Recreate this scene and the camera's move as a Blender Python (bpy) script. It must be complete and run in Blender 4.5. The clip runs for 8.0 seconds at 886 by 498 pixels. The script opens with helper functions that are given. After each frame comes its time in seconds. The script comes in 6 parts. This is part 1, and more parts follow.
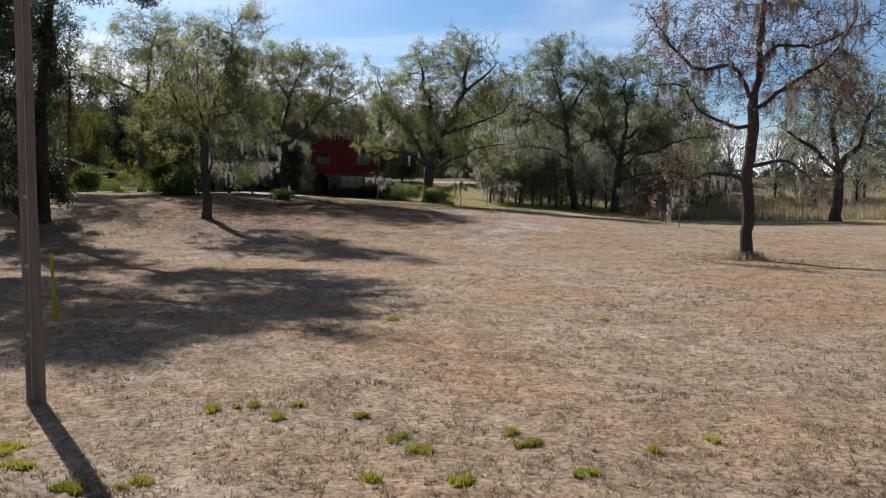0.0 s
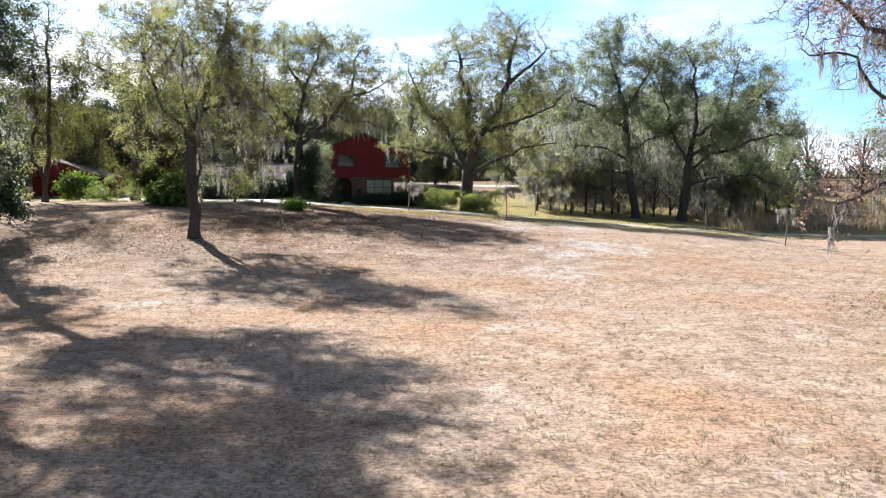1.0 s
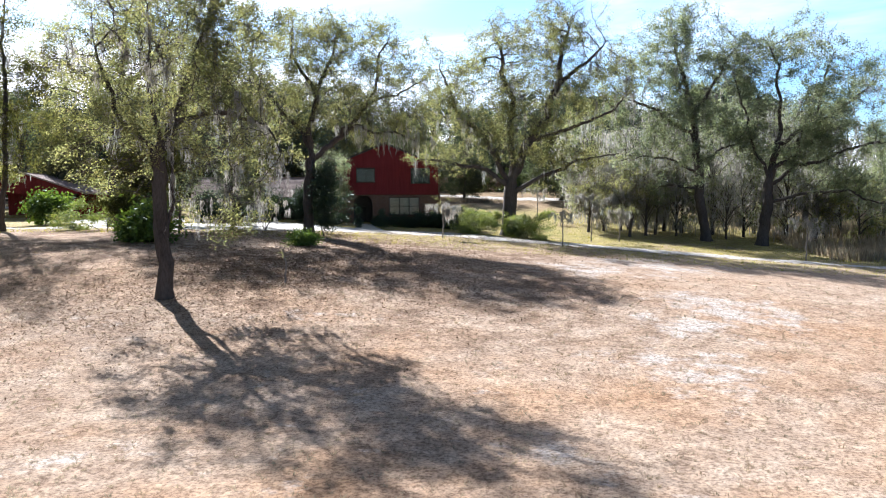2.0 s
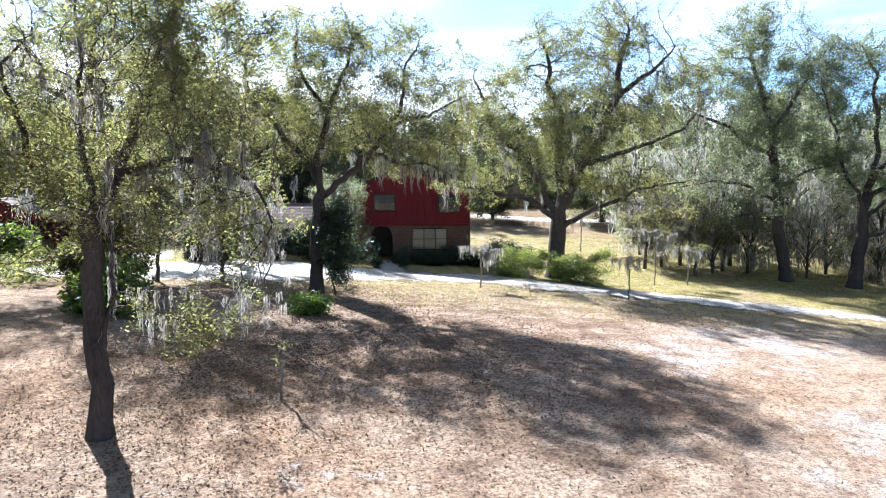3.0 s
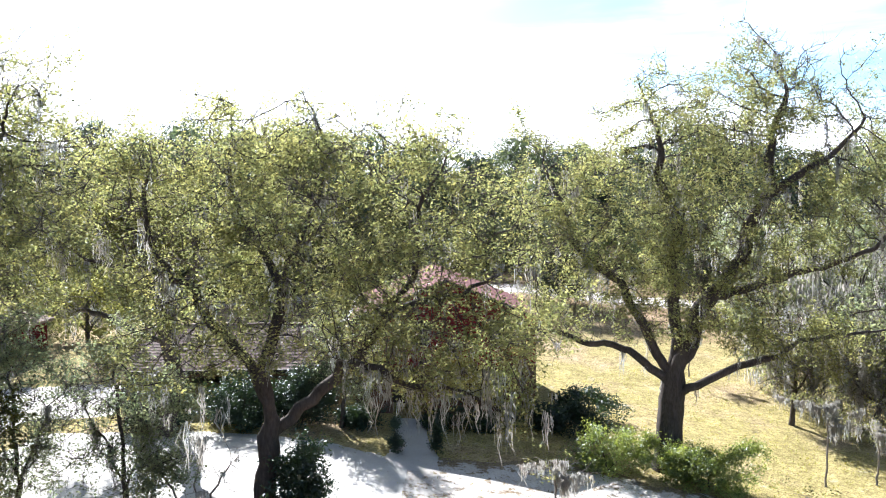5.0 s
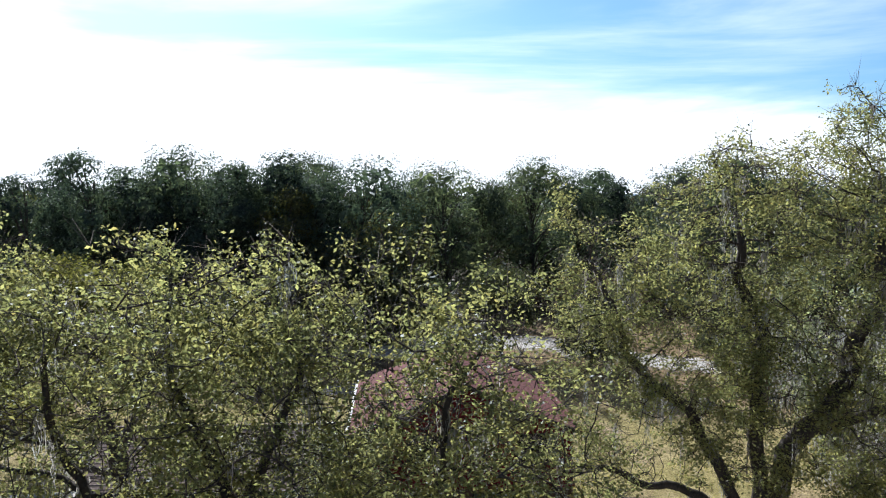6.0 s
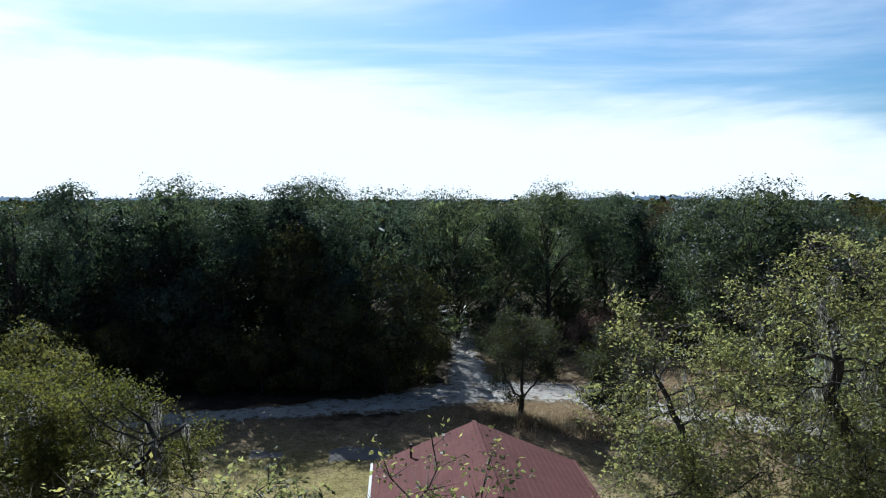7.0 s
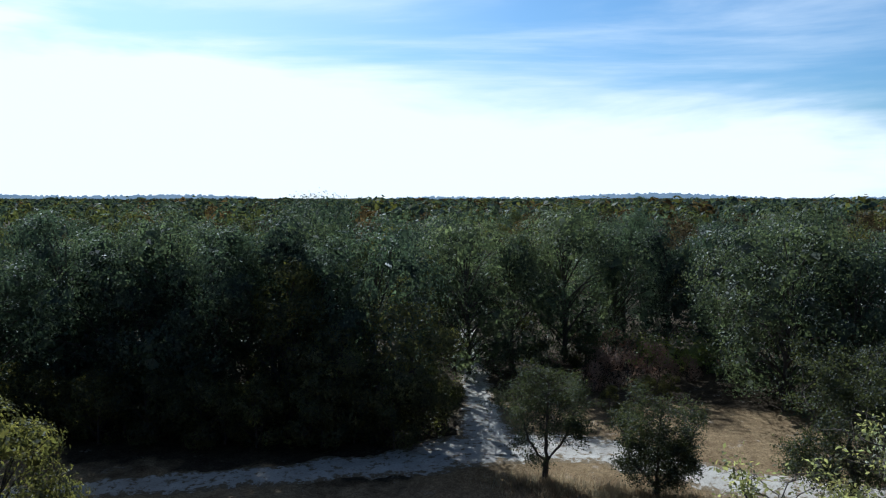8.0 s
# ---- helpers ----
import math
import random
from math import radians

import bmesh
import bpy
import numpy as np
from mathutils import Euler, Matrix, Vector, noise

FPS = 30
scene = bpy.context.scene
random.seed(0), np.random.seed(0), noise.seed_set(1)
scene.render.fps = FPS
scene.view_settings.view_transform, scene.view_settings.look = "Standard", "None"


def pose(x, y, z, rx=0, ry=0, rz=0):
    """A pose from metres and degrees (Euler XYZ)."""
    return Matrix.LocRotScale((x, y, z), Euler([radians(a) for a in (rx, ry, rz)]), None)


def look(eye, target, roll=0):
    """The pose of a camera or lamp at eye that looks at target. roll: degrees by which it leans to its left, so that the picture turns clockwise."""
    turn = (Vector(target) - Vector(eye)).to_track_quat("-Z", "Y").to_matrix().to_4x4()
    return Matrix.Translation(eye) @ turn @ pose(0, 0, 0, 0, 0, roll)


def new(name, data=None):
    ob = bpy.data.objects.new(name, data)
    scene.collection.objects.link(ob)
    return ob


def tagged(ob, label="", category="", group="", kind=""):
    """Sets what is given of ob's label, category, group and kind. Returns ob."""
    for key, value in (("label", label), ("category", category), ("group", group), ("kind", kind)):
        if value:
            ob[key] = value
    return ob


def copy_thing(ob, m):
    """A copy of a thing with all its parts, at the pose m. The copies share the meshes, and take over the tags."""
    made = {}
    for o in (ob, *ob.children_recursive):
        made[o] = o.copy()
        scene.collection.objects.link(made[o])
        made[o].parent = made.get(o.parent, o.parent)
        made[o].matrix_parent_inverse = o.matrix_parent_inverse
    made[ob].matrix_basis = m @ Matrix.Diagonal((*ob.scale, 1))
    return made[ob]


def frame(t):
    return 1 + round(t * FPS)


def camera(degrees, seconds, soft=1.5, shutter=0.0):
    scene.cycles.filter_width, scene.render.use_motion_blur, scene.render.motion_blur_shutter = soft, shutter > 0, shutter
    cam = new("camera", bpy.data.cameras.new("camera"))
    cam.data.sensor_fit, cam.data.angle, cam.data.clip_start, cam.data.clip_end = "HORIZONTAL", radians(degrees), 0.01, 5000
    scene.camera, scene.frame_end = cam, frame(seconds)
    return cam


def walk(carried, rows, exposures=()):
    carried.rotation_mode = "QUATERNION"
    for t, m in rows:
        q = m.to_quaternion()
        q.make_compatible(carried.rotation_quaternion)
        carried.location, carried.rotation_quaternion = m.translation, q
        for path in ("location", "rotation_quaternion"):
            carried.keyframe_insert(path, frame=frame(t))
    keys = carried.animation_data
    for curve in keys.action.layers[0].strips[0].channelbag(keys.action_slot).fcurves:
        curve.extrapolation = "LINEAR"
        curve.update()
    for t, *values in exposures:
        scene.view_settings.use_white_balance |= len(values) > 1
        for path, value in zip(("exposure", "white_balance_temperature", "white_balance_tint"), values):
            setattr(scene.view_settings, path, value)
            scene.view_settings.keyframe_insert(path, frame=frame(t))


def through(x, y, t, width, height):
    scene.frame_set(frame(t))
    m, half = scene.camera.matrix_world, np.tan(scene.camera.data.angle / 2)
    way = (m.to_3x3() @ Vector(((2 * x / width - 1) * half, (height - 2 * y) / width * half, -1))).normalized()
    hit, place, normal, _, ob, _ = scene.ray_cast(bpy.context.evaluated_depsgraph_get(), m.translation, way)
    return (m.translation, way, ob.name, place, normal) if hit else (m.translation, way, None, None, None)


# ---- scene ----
cam = camera(58.1, 8.0, 1.1)
PATH = [
    (0, (1.476, -0.370, 2.638), (1.407, 1.625, 2.519), 0.1),
    (0.5, (0.866, 6.673, 2.973), (0.755, 8.666, 2.854), 0.1),
    (1, (-0.336, 13.616, 3.540), (-0.478, 15.608, 3.421), 0.0),
    (1.5, (-1.949, 20.619, 4.485), (-2.106, 22.610, 4.366), 0.0),
    (1.7, (-2.611, 23.468, 4.895), (-2.777, 25.458, 4.779), -0.1),
    (2.8, (-6.207, 37.351, 7.882), (-6.400, 39.338, 7.761), 0.0),
    (3, (-6.588, 39.594, 8.528), (-6.790, 41.580, 8.407), -0.0),
    (3.5, (-7.559, 45.242, 10.259), (-7.778, 47.226, 10.136), -0.0),
    (4, (-8.299, 50.773, 12.228), (-8.536, 52.755, 12.105), -0.1),
    (4.2, (-8.608, 53.093, 13.099), (-8.853, 55.075, 12.976), -0.1),
    (5.3, (-8.212, 63.838, 17.521), (-8.589, 65.798, 17.395), -0.1),
    (5.5, (-8.817, 65.704, 18.367), (-9.191, 67.664, 18.241), -0.0),
    (5.9, (-10.290, 68.580, 20.467), (-10.655, 70.542, 20.340), -0.0),
    (6, (-10.526, 69.409, 20.562), (-10.894, 71.371, 20.442), -0.0),
    (6.5, (-11.807, 72.208, 22.635), (-12.178, 74.170, 22.516), 0.1),
    (7, (-12.752, 74.334, 24.133), (-13.123, 76.296, 24.014), -0.0),
    (7.5, (-13.979, 77.281, 25.715), (-14.348, 79.243, 25.593), -0.0),
    (8, (-15.284, 81.264, 27.386), (-15.653, 83.225, 27.259), -0.0),
]
walk(cam, [(t, look(eye, target, roll)) for t, eye, target, roll in PATH],
     exposures=[(0, 0.22, 6200, 11), (0.3, 0.75, 6150, 11), (0.5, 1.25, 6100, 12), (1.2, 1.35, 6100, 14), (3, 1.8, 5650, 12), (4, 1.95, 5650, 12), (5.3, 1.75, 5950, 12), (6, 0.65, 5850, 9), (6.4, 0.28, 5750, 6), (6.8, 0.23, 5650, 5), (8, 0.2, 5550, 4)])

# ---- light ----
SUN_ELEVATION, SUN_LEFT = 36.5, 36.5        # degrees over the horizon, and to the left of +y
SUN_WAY = Vector((-math.sin(radians(SUN_LEFT)) * math.cos(radians(SUN_ELEVATION)),
                  math.cos(radians(SUN_LEFT)) * math.cos(radians(SUN_ELEVATION)), math.sin(radians(SUN_ELEVATION))))


def build_world():
    world = bpy.data.worlds.new("sky")
    scene.world = world
    world.use_nodes = True
    nt = world.node_tree
    nt.nodes.clear()
    n, link = nt.nodes.new, nt.links.new

    def maths(kind, a, b, clamp=False):
        m = n("ShaderNodeMath")
        m.operation, m.use_clamp = kind, clamp
        for k, v in enumerate((a, b)):
            if isinstance(v, (int, float)):
                m.inputs[k].default_value = v
            else:
                link(v, m.inputs[k])
        return m.outputs["Value"]

    def ranged(v, a, b, c, d, smooth=False):
        r = n("ShaderNodeMapRange")
        r.interpolation_type = "SMOOTHSTEP" if smooth else "LINEAR"
        for k, q in zip(("From Min", "From Max", "To Min", "To Max"), (a, b, c, d)):
            r.inputs[k].default_value = q
        link(v, r.inputs["Value"])
        return r.outputs["Result"]

    out, bg = n("ShaderNodeOutputWorld"), n("ShaderNodeBackground")
    sky = n("ShaderNodeTexSky")
    sky.sky_type, sky.sun_disc = "NISHITA", False
    sky.sun_elevation, sky.sun_rotation = radians(SUN_ELEVATION), radians(-SUN_LEFT)
    sky.air_density, sky.dust_density, sky.ozone_density = 1.0, 0.9, 2.0
    # a thin, wind-drawn cirrus veil, which glows the more the nearer it lies to the sun
    co, mp, nz = n("ShaderNodeTexCoord"), n("ShaderNodeMapping"), n("ShaderNodeTexNoise")
    mp.inputs["Scale"].default_value = (1.0, 1.0, 6.5)
    mp.inputs["Rotation"].default_value = (0.0, radians(-7), 0.0)
    mp.inputs["Location"].default_value = (0.35, 0.2, 0.1)
    nz.inputs["Scale"].default_value, nz.inputs["Detail"].default_value, nz.inputs["Roughness"].default_value = 1.5, 8.0, 0.55
    nz.inputs["Distortion"].default_value = 0.4
    dot, sep = n("ShaderNodeVectorMath"), n("ShaderNodeSeparateXYZ")
    dot.operation = "DOT_PRODUCT"
    dot.inputs[1].default_value = SUN_WAY
    link(co.outputs["Generated"], mp.inputs["Vector"])
    link(mp.outputs["Vector"], nz.inputs["Vector"])
    link(co.outputs["Generated"], dot.inputs[0])
    link(co.outputs["Generated"], sep.inputs["Vector"])
    # the bank of cloud over the horizon, deeper on the sun's side, and loose wisps above it
    near = ranged(dot.outputs["Value"], 0.8, 1.0, 0.0, 1.0)
    edge = maths("ADD", maths("MULTIPLY", sep.outputs["X"], -0.14), maths("MULTIPLY", sep.outputs["Y"], 0.12))
    torn = ranged(nz.outputs["Fac"], 0.3, 0.7, -0.07, 0.07)
    depth = maths("SUBTRACT", maths("ADD", edge, torn), sep.outputs["Z"])
    bank = ranged(depth, -0.05, 0.05, 0.0, 1.0, True)
    wisps = maths("MULTIPLY", ranged(nz.outputs["Fac"], 0.40, 0.66, 0.0, 1.0, True), maths("MULTIPLY", ranged(sep.outputs["X"], -0.55, 0.4, 0.9, 0.5), ranged(dot.outputs["Value"], 0.25, 0.7, 0.0, 1.0, True)))
    wisps = maths("MULTIPLY", wisps, ranged(sep.outputs["Z"], 0.26, 0.45, 1.0, 0.15, True))
    cover = maths("ADD", maths("MAXIMUM", bank, wisps), maths("MULTIPLY", near, 0.3), True)
    gain = n("ShaderNodeMix")
    gain.data_type, gain.blend_type = "RGBA", "MULTIPLY"
    link(maths("MULTIPLY", ranged(sep.outputs["Z"], 0.3, 0.6, 1.0, 0.0, True), ranged(dot.outputs["Value"], -0.1, 0.6, 0.2, 1.0, True)), gain.inputs["Factor"])
    gain.inputs["B"].default_value = (1.6, 2.15, 2.6, 1)
    link(sky.outputs["Color"], gain.inputs["A"])
    veil = n("ShaderNodeMix")
    veil.data_type = "RGBA"
    veil.inputs["B"].default_value = (27.0, 27.5, 28.2, 1)
    link(cover, veil.inputs["Factor"])
    link(gain.outputs["Result"], veil.inputs["A"])
    link(veil.outputs["Result"], bg.inputs["Color"])
    bg.inputs["Strength"].default_value = 0.034
    link(bg.outputs["Background"], out.inputs["Surface"])


build_world()
sun = new("sun", bpy.data.lights.new("sun", "SUN"))
sun.data.energy, sun.data.angle, sun.data.color = 5.0, radians(0.53), (1.0, 0.96, 0.90)
sun.matrix_world = look((0, 60, 60), Vector((0, 60, 60)) - SUN_WAY)


# ---- materials ----
def material(name):
    m = bpy.data.materials.new(name)
    m.use_nodes = True
    nt = m.node_tree
    nt.nodes.clear()
    out = nt.nodes.new("ShaderNodeOutputMaterial")
    return m, nt, out


def noise_node(nt, scale, detail=4.0, rough=0.55, where="Object", stretch=None):
    co = nt.nodes.new("ShaderNodeTexCoord")
    nz = nt.nodes.new("ShaderNodeTexNoise")
    nz.inputs["Scale"].default_value, nz.inputs["Detail"].default_value, nz.inputs["Roughness"].default_value = scale, detail, rough
    if stretch:
        mp = nt.nodes.new("ShaderNodeMapping")
        mp.inputs["Scale"].default_value = stretch
        nt.links.new(co.outputs[where], mp.inputs["Vector"])
        nt.links.new(mp.outputs["Vector"], nz.inputs["Vector"])
    else:
        nt.links.new(co.outputs[where], nz.inputs["Vector"])
    return nz.outputs["Fac"]


def ramp_node(nt, fac, *stops):
    r = nt.nodes.new("ShaderNodeValToRGB")
    e = r.color_ramp.elements
    while len(e) < len(stops):
        e.new(0.5)
    for k, (p, c) in enumerate(stops):
        e[k].position, e[k].color = p, (*c, 1) if len(c) == 3 else c
    nt.links.new(fac, r.inputs["Fac"])
    return r.outputs["Color"]


def mixed(nt, fac, a, b, mode="MIX"):
    m = nt.nodes.new("ShaderNodeMix")
    m.data_type, m.blend_type = "RGBA", mode
    for sock, v in (("Factor", fac), ("A", a), ("B", b)):
        if isinstance(v, (int, float)):
            m.inputs[sock].default_value = v
        elif isinstance(v, tuple):
            m.inputs[sock].default_value = (*v, 1)
        else:
            nt.links.new(v, m.inputs[sock])
    return m.outputs["Result"]


def principled(nt, out, color, rough=0.8, spec=0.3, bump=None, strength=0.4, distance=0.02, metal=0.0):
    p = nt.nodes.new("ShaderNodeBsdfPrincipled")
    if isinstance(color, tuple):
        p.inputs["Base Color"].default_value = (*color, 1)
    else:
        nt.links.new(color, p.inputs["Base Color"])
    p.inputs["Roughness"].default_value, p.inputs["Specular IOR Level"].default_value = rough, spec
    p.inputs["Metallic"].default_value = metal
    if bump is not None:
        b = nt.nodes.new("ShaderNodeBump")
        b.inputs["Strength"].default_value, b.inputs["Distance"].default_value = strength, distance
        nt.links.new(bump, b.inputs["Height"])
        nt.links.new(b.outputs["Normal"], p.inputs["Normal"])
    nt.links.new(p.outputs["BSDF"], out.inputs["Surface"])
    return p


def grained(name, dark, light, scale=6.0, rough=0.8, spec=0.25, stretch=None, fine=60.0, relief=0.4, distance=0.02):
    """A surface with broad stains and fine grain between two colours."""
    m, nt, out = material(name)
    broad = noise_node(nt, scale, 5.0, 0.6, stretch=stretch)
    grain = noise_node(nt, fine, 3.0, 0.7, stretch=stretch)
    c = ramp_node(nt, broad, (0.3, dark), (0.7, light))
    c = mixed(nt, 0.45, c, ramp_node(nt, grain, (0.25, tuple(v * 0.55 for v in dark)), (0.75, tuple(min(1, v * 1.25) for v in light))))
    principled(nt, out, c, rough, spec, grain, relief, distance)
    return m


def leafy(name, dark, light, through=0.45, gloss=0.045, shine=0.45, back=None, vary=0.0, motley=None):
    """Thin leaves: matt and glossy upper side, and light that comes through them."""
    m, nt, out = material(name)
    geo = nt.nodes.new("ShaderNodeNewGeometry")
    patch = noise_node(nt, 0.35, 2.0)
    col = ramp_node(nt, geo.outputs["Random Per Island"], (0.0, dark), (0.55, tuple((a + b) / 2 for a, b in zip(dark, light))), (1.0, light))
    if motley:
        half = tuple((a + b) / 2 for a, b in zip(dark, light))
        grey = tuple(0.7 * q + 0.1 * sum(half) for q in half)
        col = ramp_node(nt, geo.outputs["Random Per Island"], (0.0, dark), (0.28, grey), (0.5, half), (0.68, motley), (0.82, light), (1.0, tuple(q * 1.08 for q in light)))
    col = mixed(nt, 0.4 if motley else 0.5, col, ramp_node(nt, patch, (0.35, tuple(q * 0.6 for q in dark)), (0.68, light)))
    col = mixed(nt, ramp_node(nt, noise_node(nt, 0.9, 3.0), (0.45, (0, 0, 0)), (0.65, (0.7, 0.7, 0.7))), col, mixed(nt, 1.0, col, (0.72, 0.86, 0.95), "MULTIPLY"))
    if vary:
        info = nt.nodes.new("ShaderNodeObjectInfo")
        lo, hi = 1 - vary, 1 + vary
        col = mixed(nt, 1.0, col, ramp_node(nt, info.outputs["Random"], (0.0, (lo * 0.9, lo, lo * 1.1)), (0.4, (0.95, 1, 1)), (0.75, (1.1, 1.02, 0.8)), (1.0, (hi * 1.1, hi, hi * 0.8))), "MULTIPLY")
    d, t, g = (nt.nodes.new("ShaderNodeBsdf" + k) for k in ("Diffuse", "Translucent", "Glossy"))
    nt.links.new(col, d.inputs["Color"])
    tc = mixed(nt, 1.0, col, back or (1.8, 1.7, 0.8), "MULTIPLY")
    nt.links.new(tc, t.inputs["Color"])
    g.inputs["Roughness"].default_value = shine
    g.inputs["Color"].default_value = (0.9, 0.95, 1.0, 1)
    m1, m2 = nt.nodes.new("ShaderNodeMixShader"), nt.nodes.new("ShaderNodeMixShader")
    m1.inputs["Fac"].default_value, m2.inputs["Fac"].default_value = through, gloss
    nt.links.new(d.outputs["BSDF"], m1.inputs[1])
    nt.links.new(t.outputs["BSDF"], m1.inputs[2])
    nt.links.new(m1.outputs["Shader"], m2.inputs[1])
    nt.links.new(g.outputs["BSDF"], m2.inputs[2])
    nt.links.new(m2.outputs["Shader"], out.inputs["Surface"])
    return m


BARK = grained("bark", (0.035, 0.030, 0.027), (0.115, 0.10, 0.092), 1.6, 0.95, 0.1, (1, 1, 0.25), 14.0, 0.9, 0.04)
BARK_PALE = grained("pale_bark", (0.13, 0.11, 0.10), (0.30, 0.27, 0.24), 2.0, 0.95, 0.1, (1, 1, 0.3), 16.0, 0.7, 0.03)
LEAF_OAK = leafy("oak_leaf", (0.065, 0.073, 0.044), (0.225, 0.232, 0.132), 0.74, 0.02, 0.4, (2.3, 2.2, 1.3), 0.0, (0.185, 0.16, 0.08))
LEAF_LIVE = leafy("live_oak_leaf", (0.06, 0.078, 0.052), (0.23, 0.252, 0.16), 0.72, 0.03, 0.4, (2.1, 2.1, 1.55), 0.0, (0.13, 0.125, 0.08))
LEAF_YELLOW = leafy("yellowing_leaf", (0.045, 0.053, 0.02), (0.155, 0.153, 0.058), 0.66, 0.02, 0.5, (1.7, 1.62, 0.85))
LEAF_DARK = leafy("dark_leaf", (0.012, 0.03, 0.015), (0.045, 0.075, 0.028), 0.25, 0.06)
LEAF_BRUSH = leafy("shrub_leaf", (0.09, 0.13, 0.035), (0.32, 0.37, 0.11), 0.45, 0.06)
LEAF_BRIGHT = leafy("palm_frond", (0.05, 0.10, 0.02), (0.17, 0.25, 0.05), 0.45, 0.04)
LEAF_RUST = leafy("rusty_leaf", (0.22, 0.12, 0.09), (0.46, 0.33, 0.26), 0.4, 0.03, 0.5, (1.3, 1.1, 0.9))
LEAF_WOODS = leafy("woodland_leaf", (0.007, 0.014, 0.011), (0.13, 0.158, 0.118), 0.45, 0.03, 0.5, (1.7, 1.8, 1.2), 0.55)
LEAF_WOODS_OLIVE = leafy("olive_woodland_leaf", (0.015, 0.02, 0.008), (0.135, 0.138, 0.06), 0.38, 0.025, 0.6, (1.8, 1.75, 0.95), 0.45)
LEAF_WOODS_BROWN = leafy("brown_woodland_leaf", (0.03, 0.022, 0.014), (0.13, 0.10, 0.062), 0.4, 0.0, 0.6, (1.5, 1.4, 1.1), 0.4)
LEAF_EDGE = leafy("woods_edge_leaf", (0.035, 0.043, 0.02), (0.20, 0.195, 0.095), 0.55, 0.03, 0.6)
LEAF_BANK = leafy("grey_green_bank_leaf", (0.016, 0.023, 0.014), (0.08, 0.092, 0.055), 0.5, 0.03, 0.6)
LEAF_MIST = leafy("grey_green_leaf", (0.13, 0.145, 0.09), (0.34, 0.35, 0.23), 0.5, 0.0, 0.5, (1.6, 1.6, 1.2))
# paler and bluer than the near woods: distance haze put into the colour
LEAF_FAR_HAZE = leafy("hazed_far_leaf", (0.045, 0.066, 0.066), (0.10, 0.13, 0.118), 0.3, 0.0)
TWIG = grained("grey_twig", (0.06, 0.05, 0.045), (0.18, 0.155, 0.14), 3.0, 0.95, 0.05)
MOSS = leafy("spanish_moss", (0.27, 0.255, 0.24), (0.52, 0.495, 0.465), 0.6, 0.0, 0.5, (1.2, 1.18, 1.12))
GRASS_DRY = leafy("dry_blade", (0.26, 0.205, 0.145), (0.54, 0.46, 0.35), 0.5, 0.0, 0.5, (1.15, 1.08, 0.9))
GRASS_GREEN = leafy("green_blade", (0.16, 0.16, 0.03), (0.44, 0.41, 0.09), 0.45, 0.03, 0.5)
FALLEN = leafy("fallen_leaf", (0.11, 0.066, 0.042), (0.30, 0.20, 0.13), 0.1, 0.0, 0.5, (1.1, 1.0, 0.9))


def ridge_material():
    """The far ridge: a pale blue glow that paints in the haze before it."""
    m, nt, out = material("hazy_ridge_glow")
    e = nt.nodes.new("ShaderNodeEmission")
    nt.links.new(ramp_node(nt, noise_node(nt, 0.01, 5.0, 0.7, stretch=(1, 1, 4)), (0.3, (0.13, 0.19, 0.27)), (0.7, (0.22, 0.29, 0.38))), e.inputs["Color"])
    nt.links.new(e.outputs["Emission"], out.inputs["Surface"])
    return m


RIDGE = ridge_material()


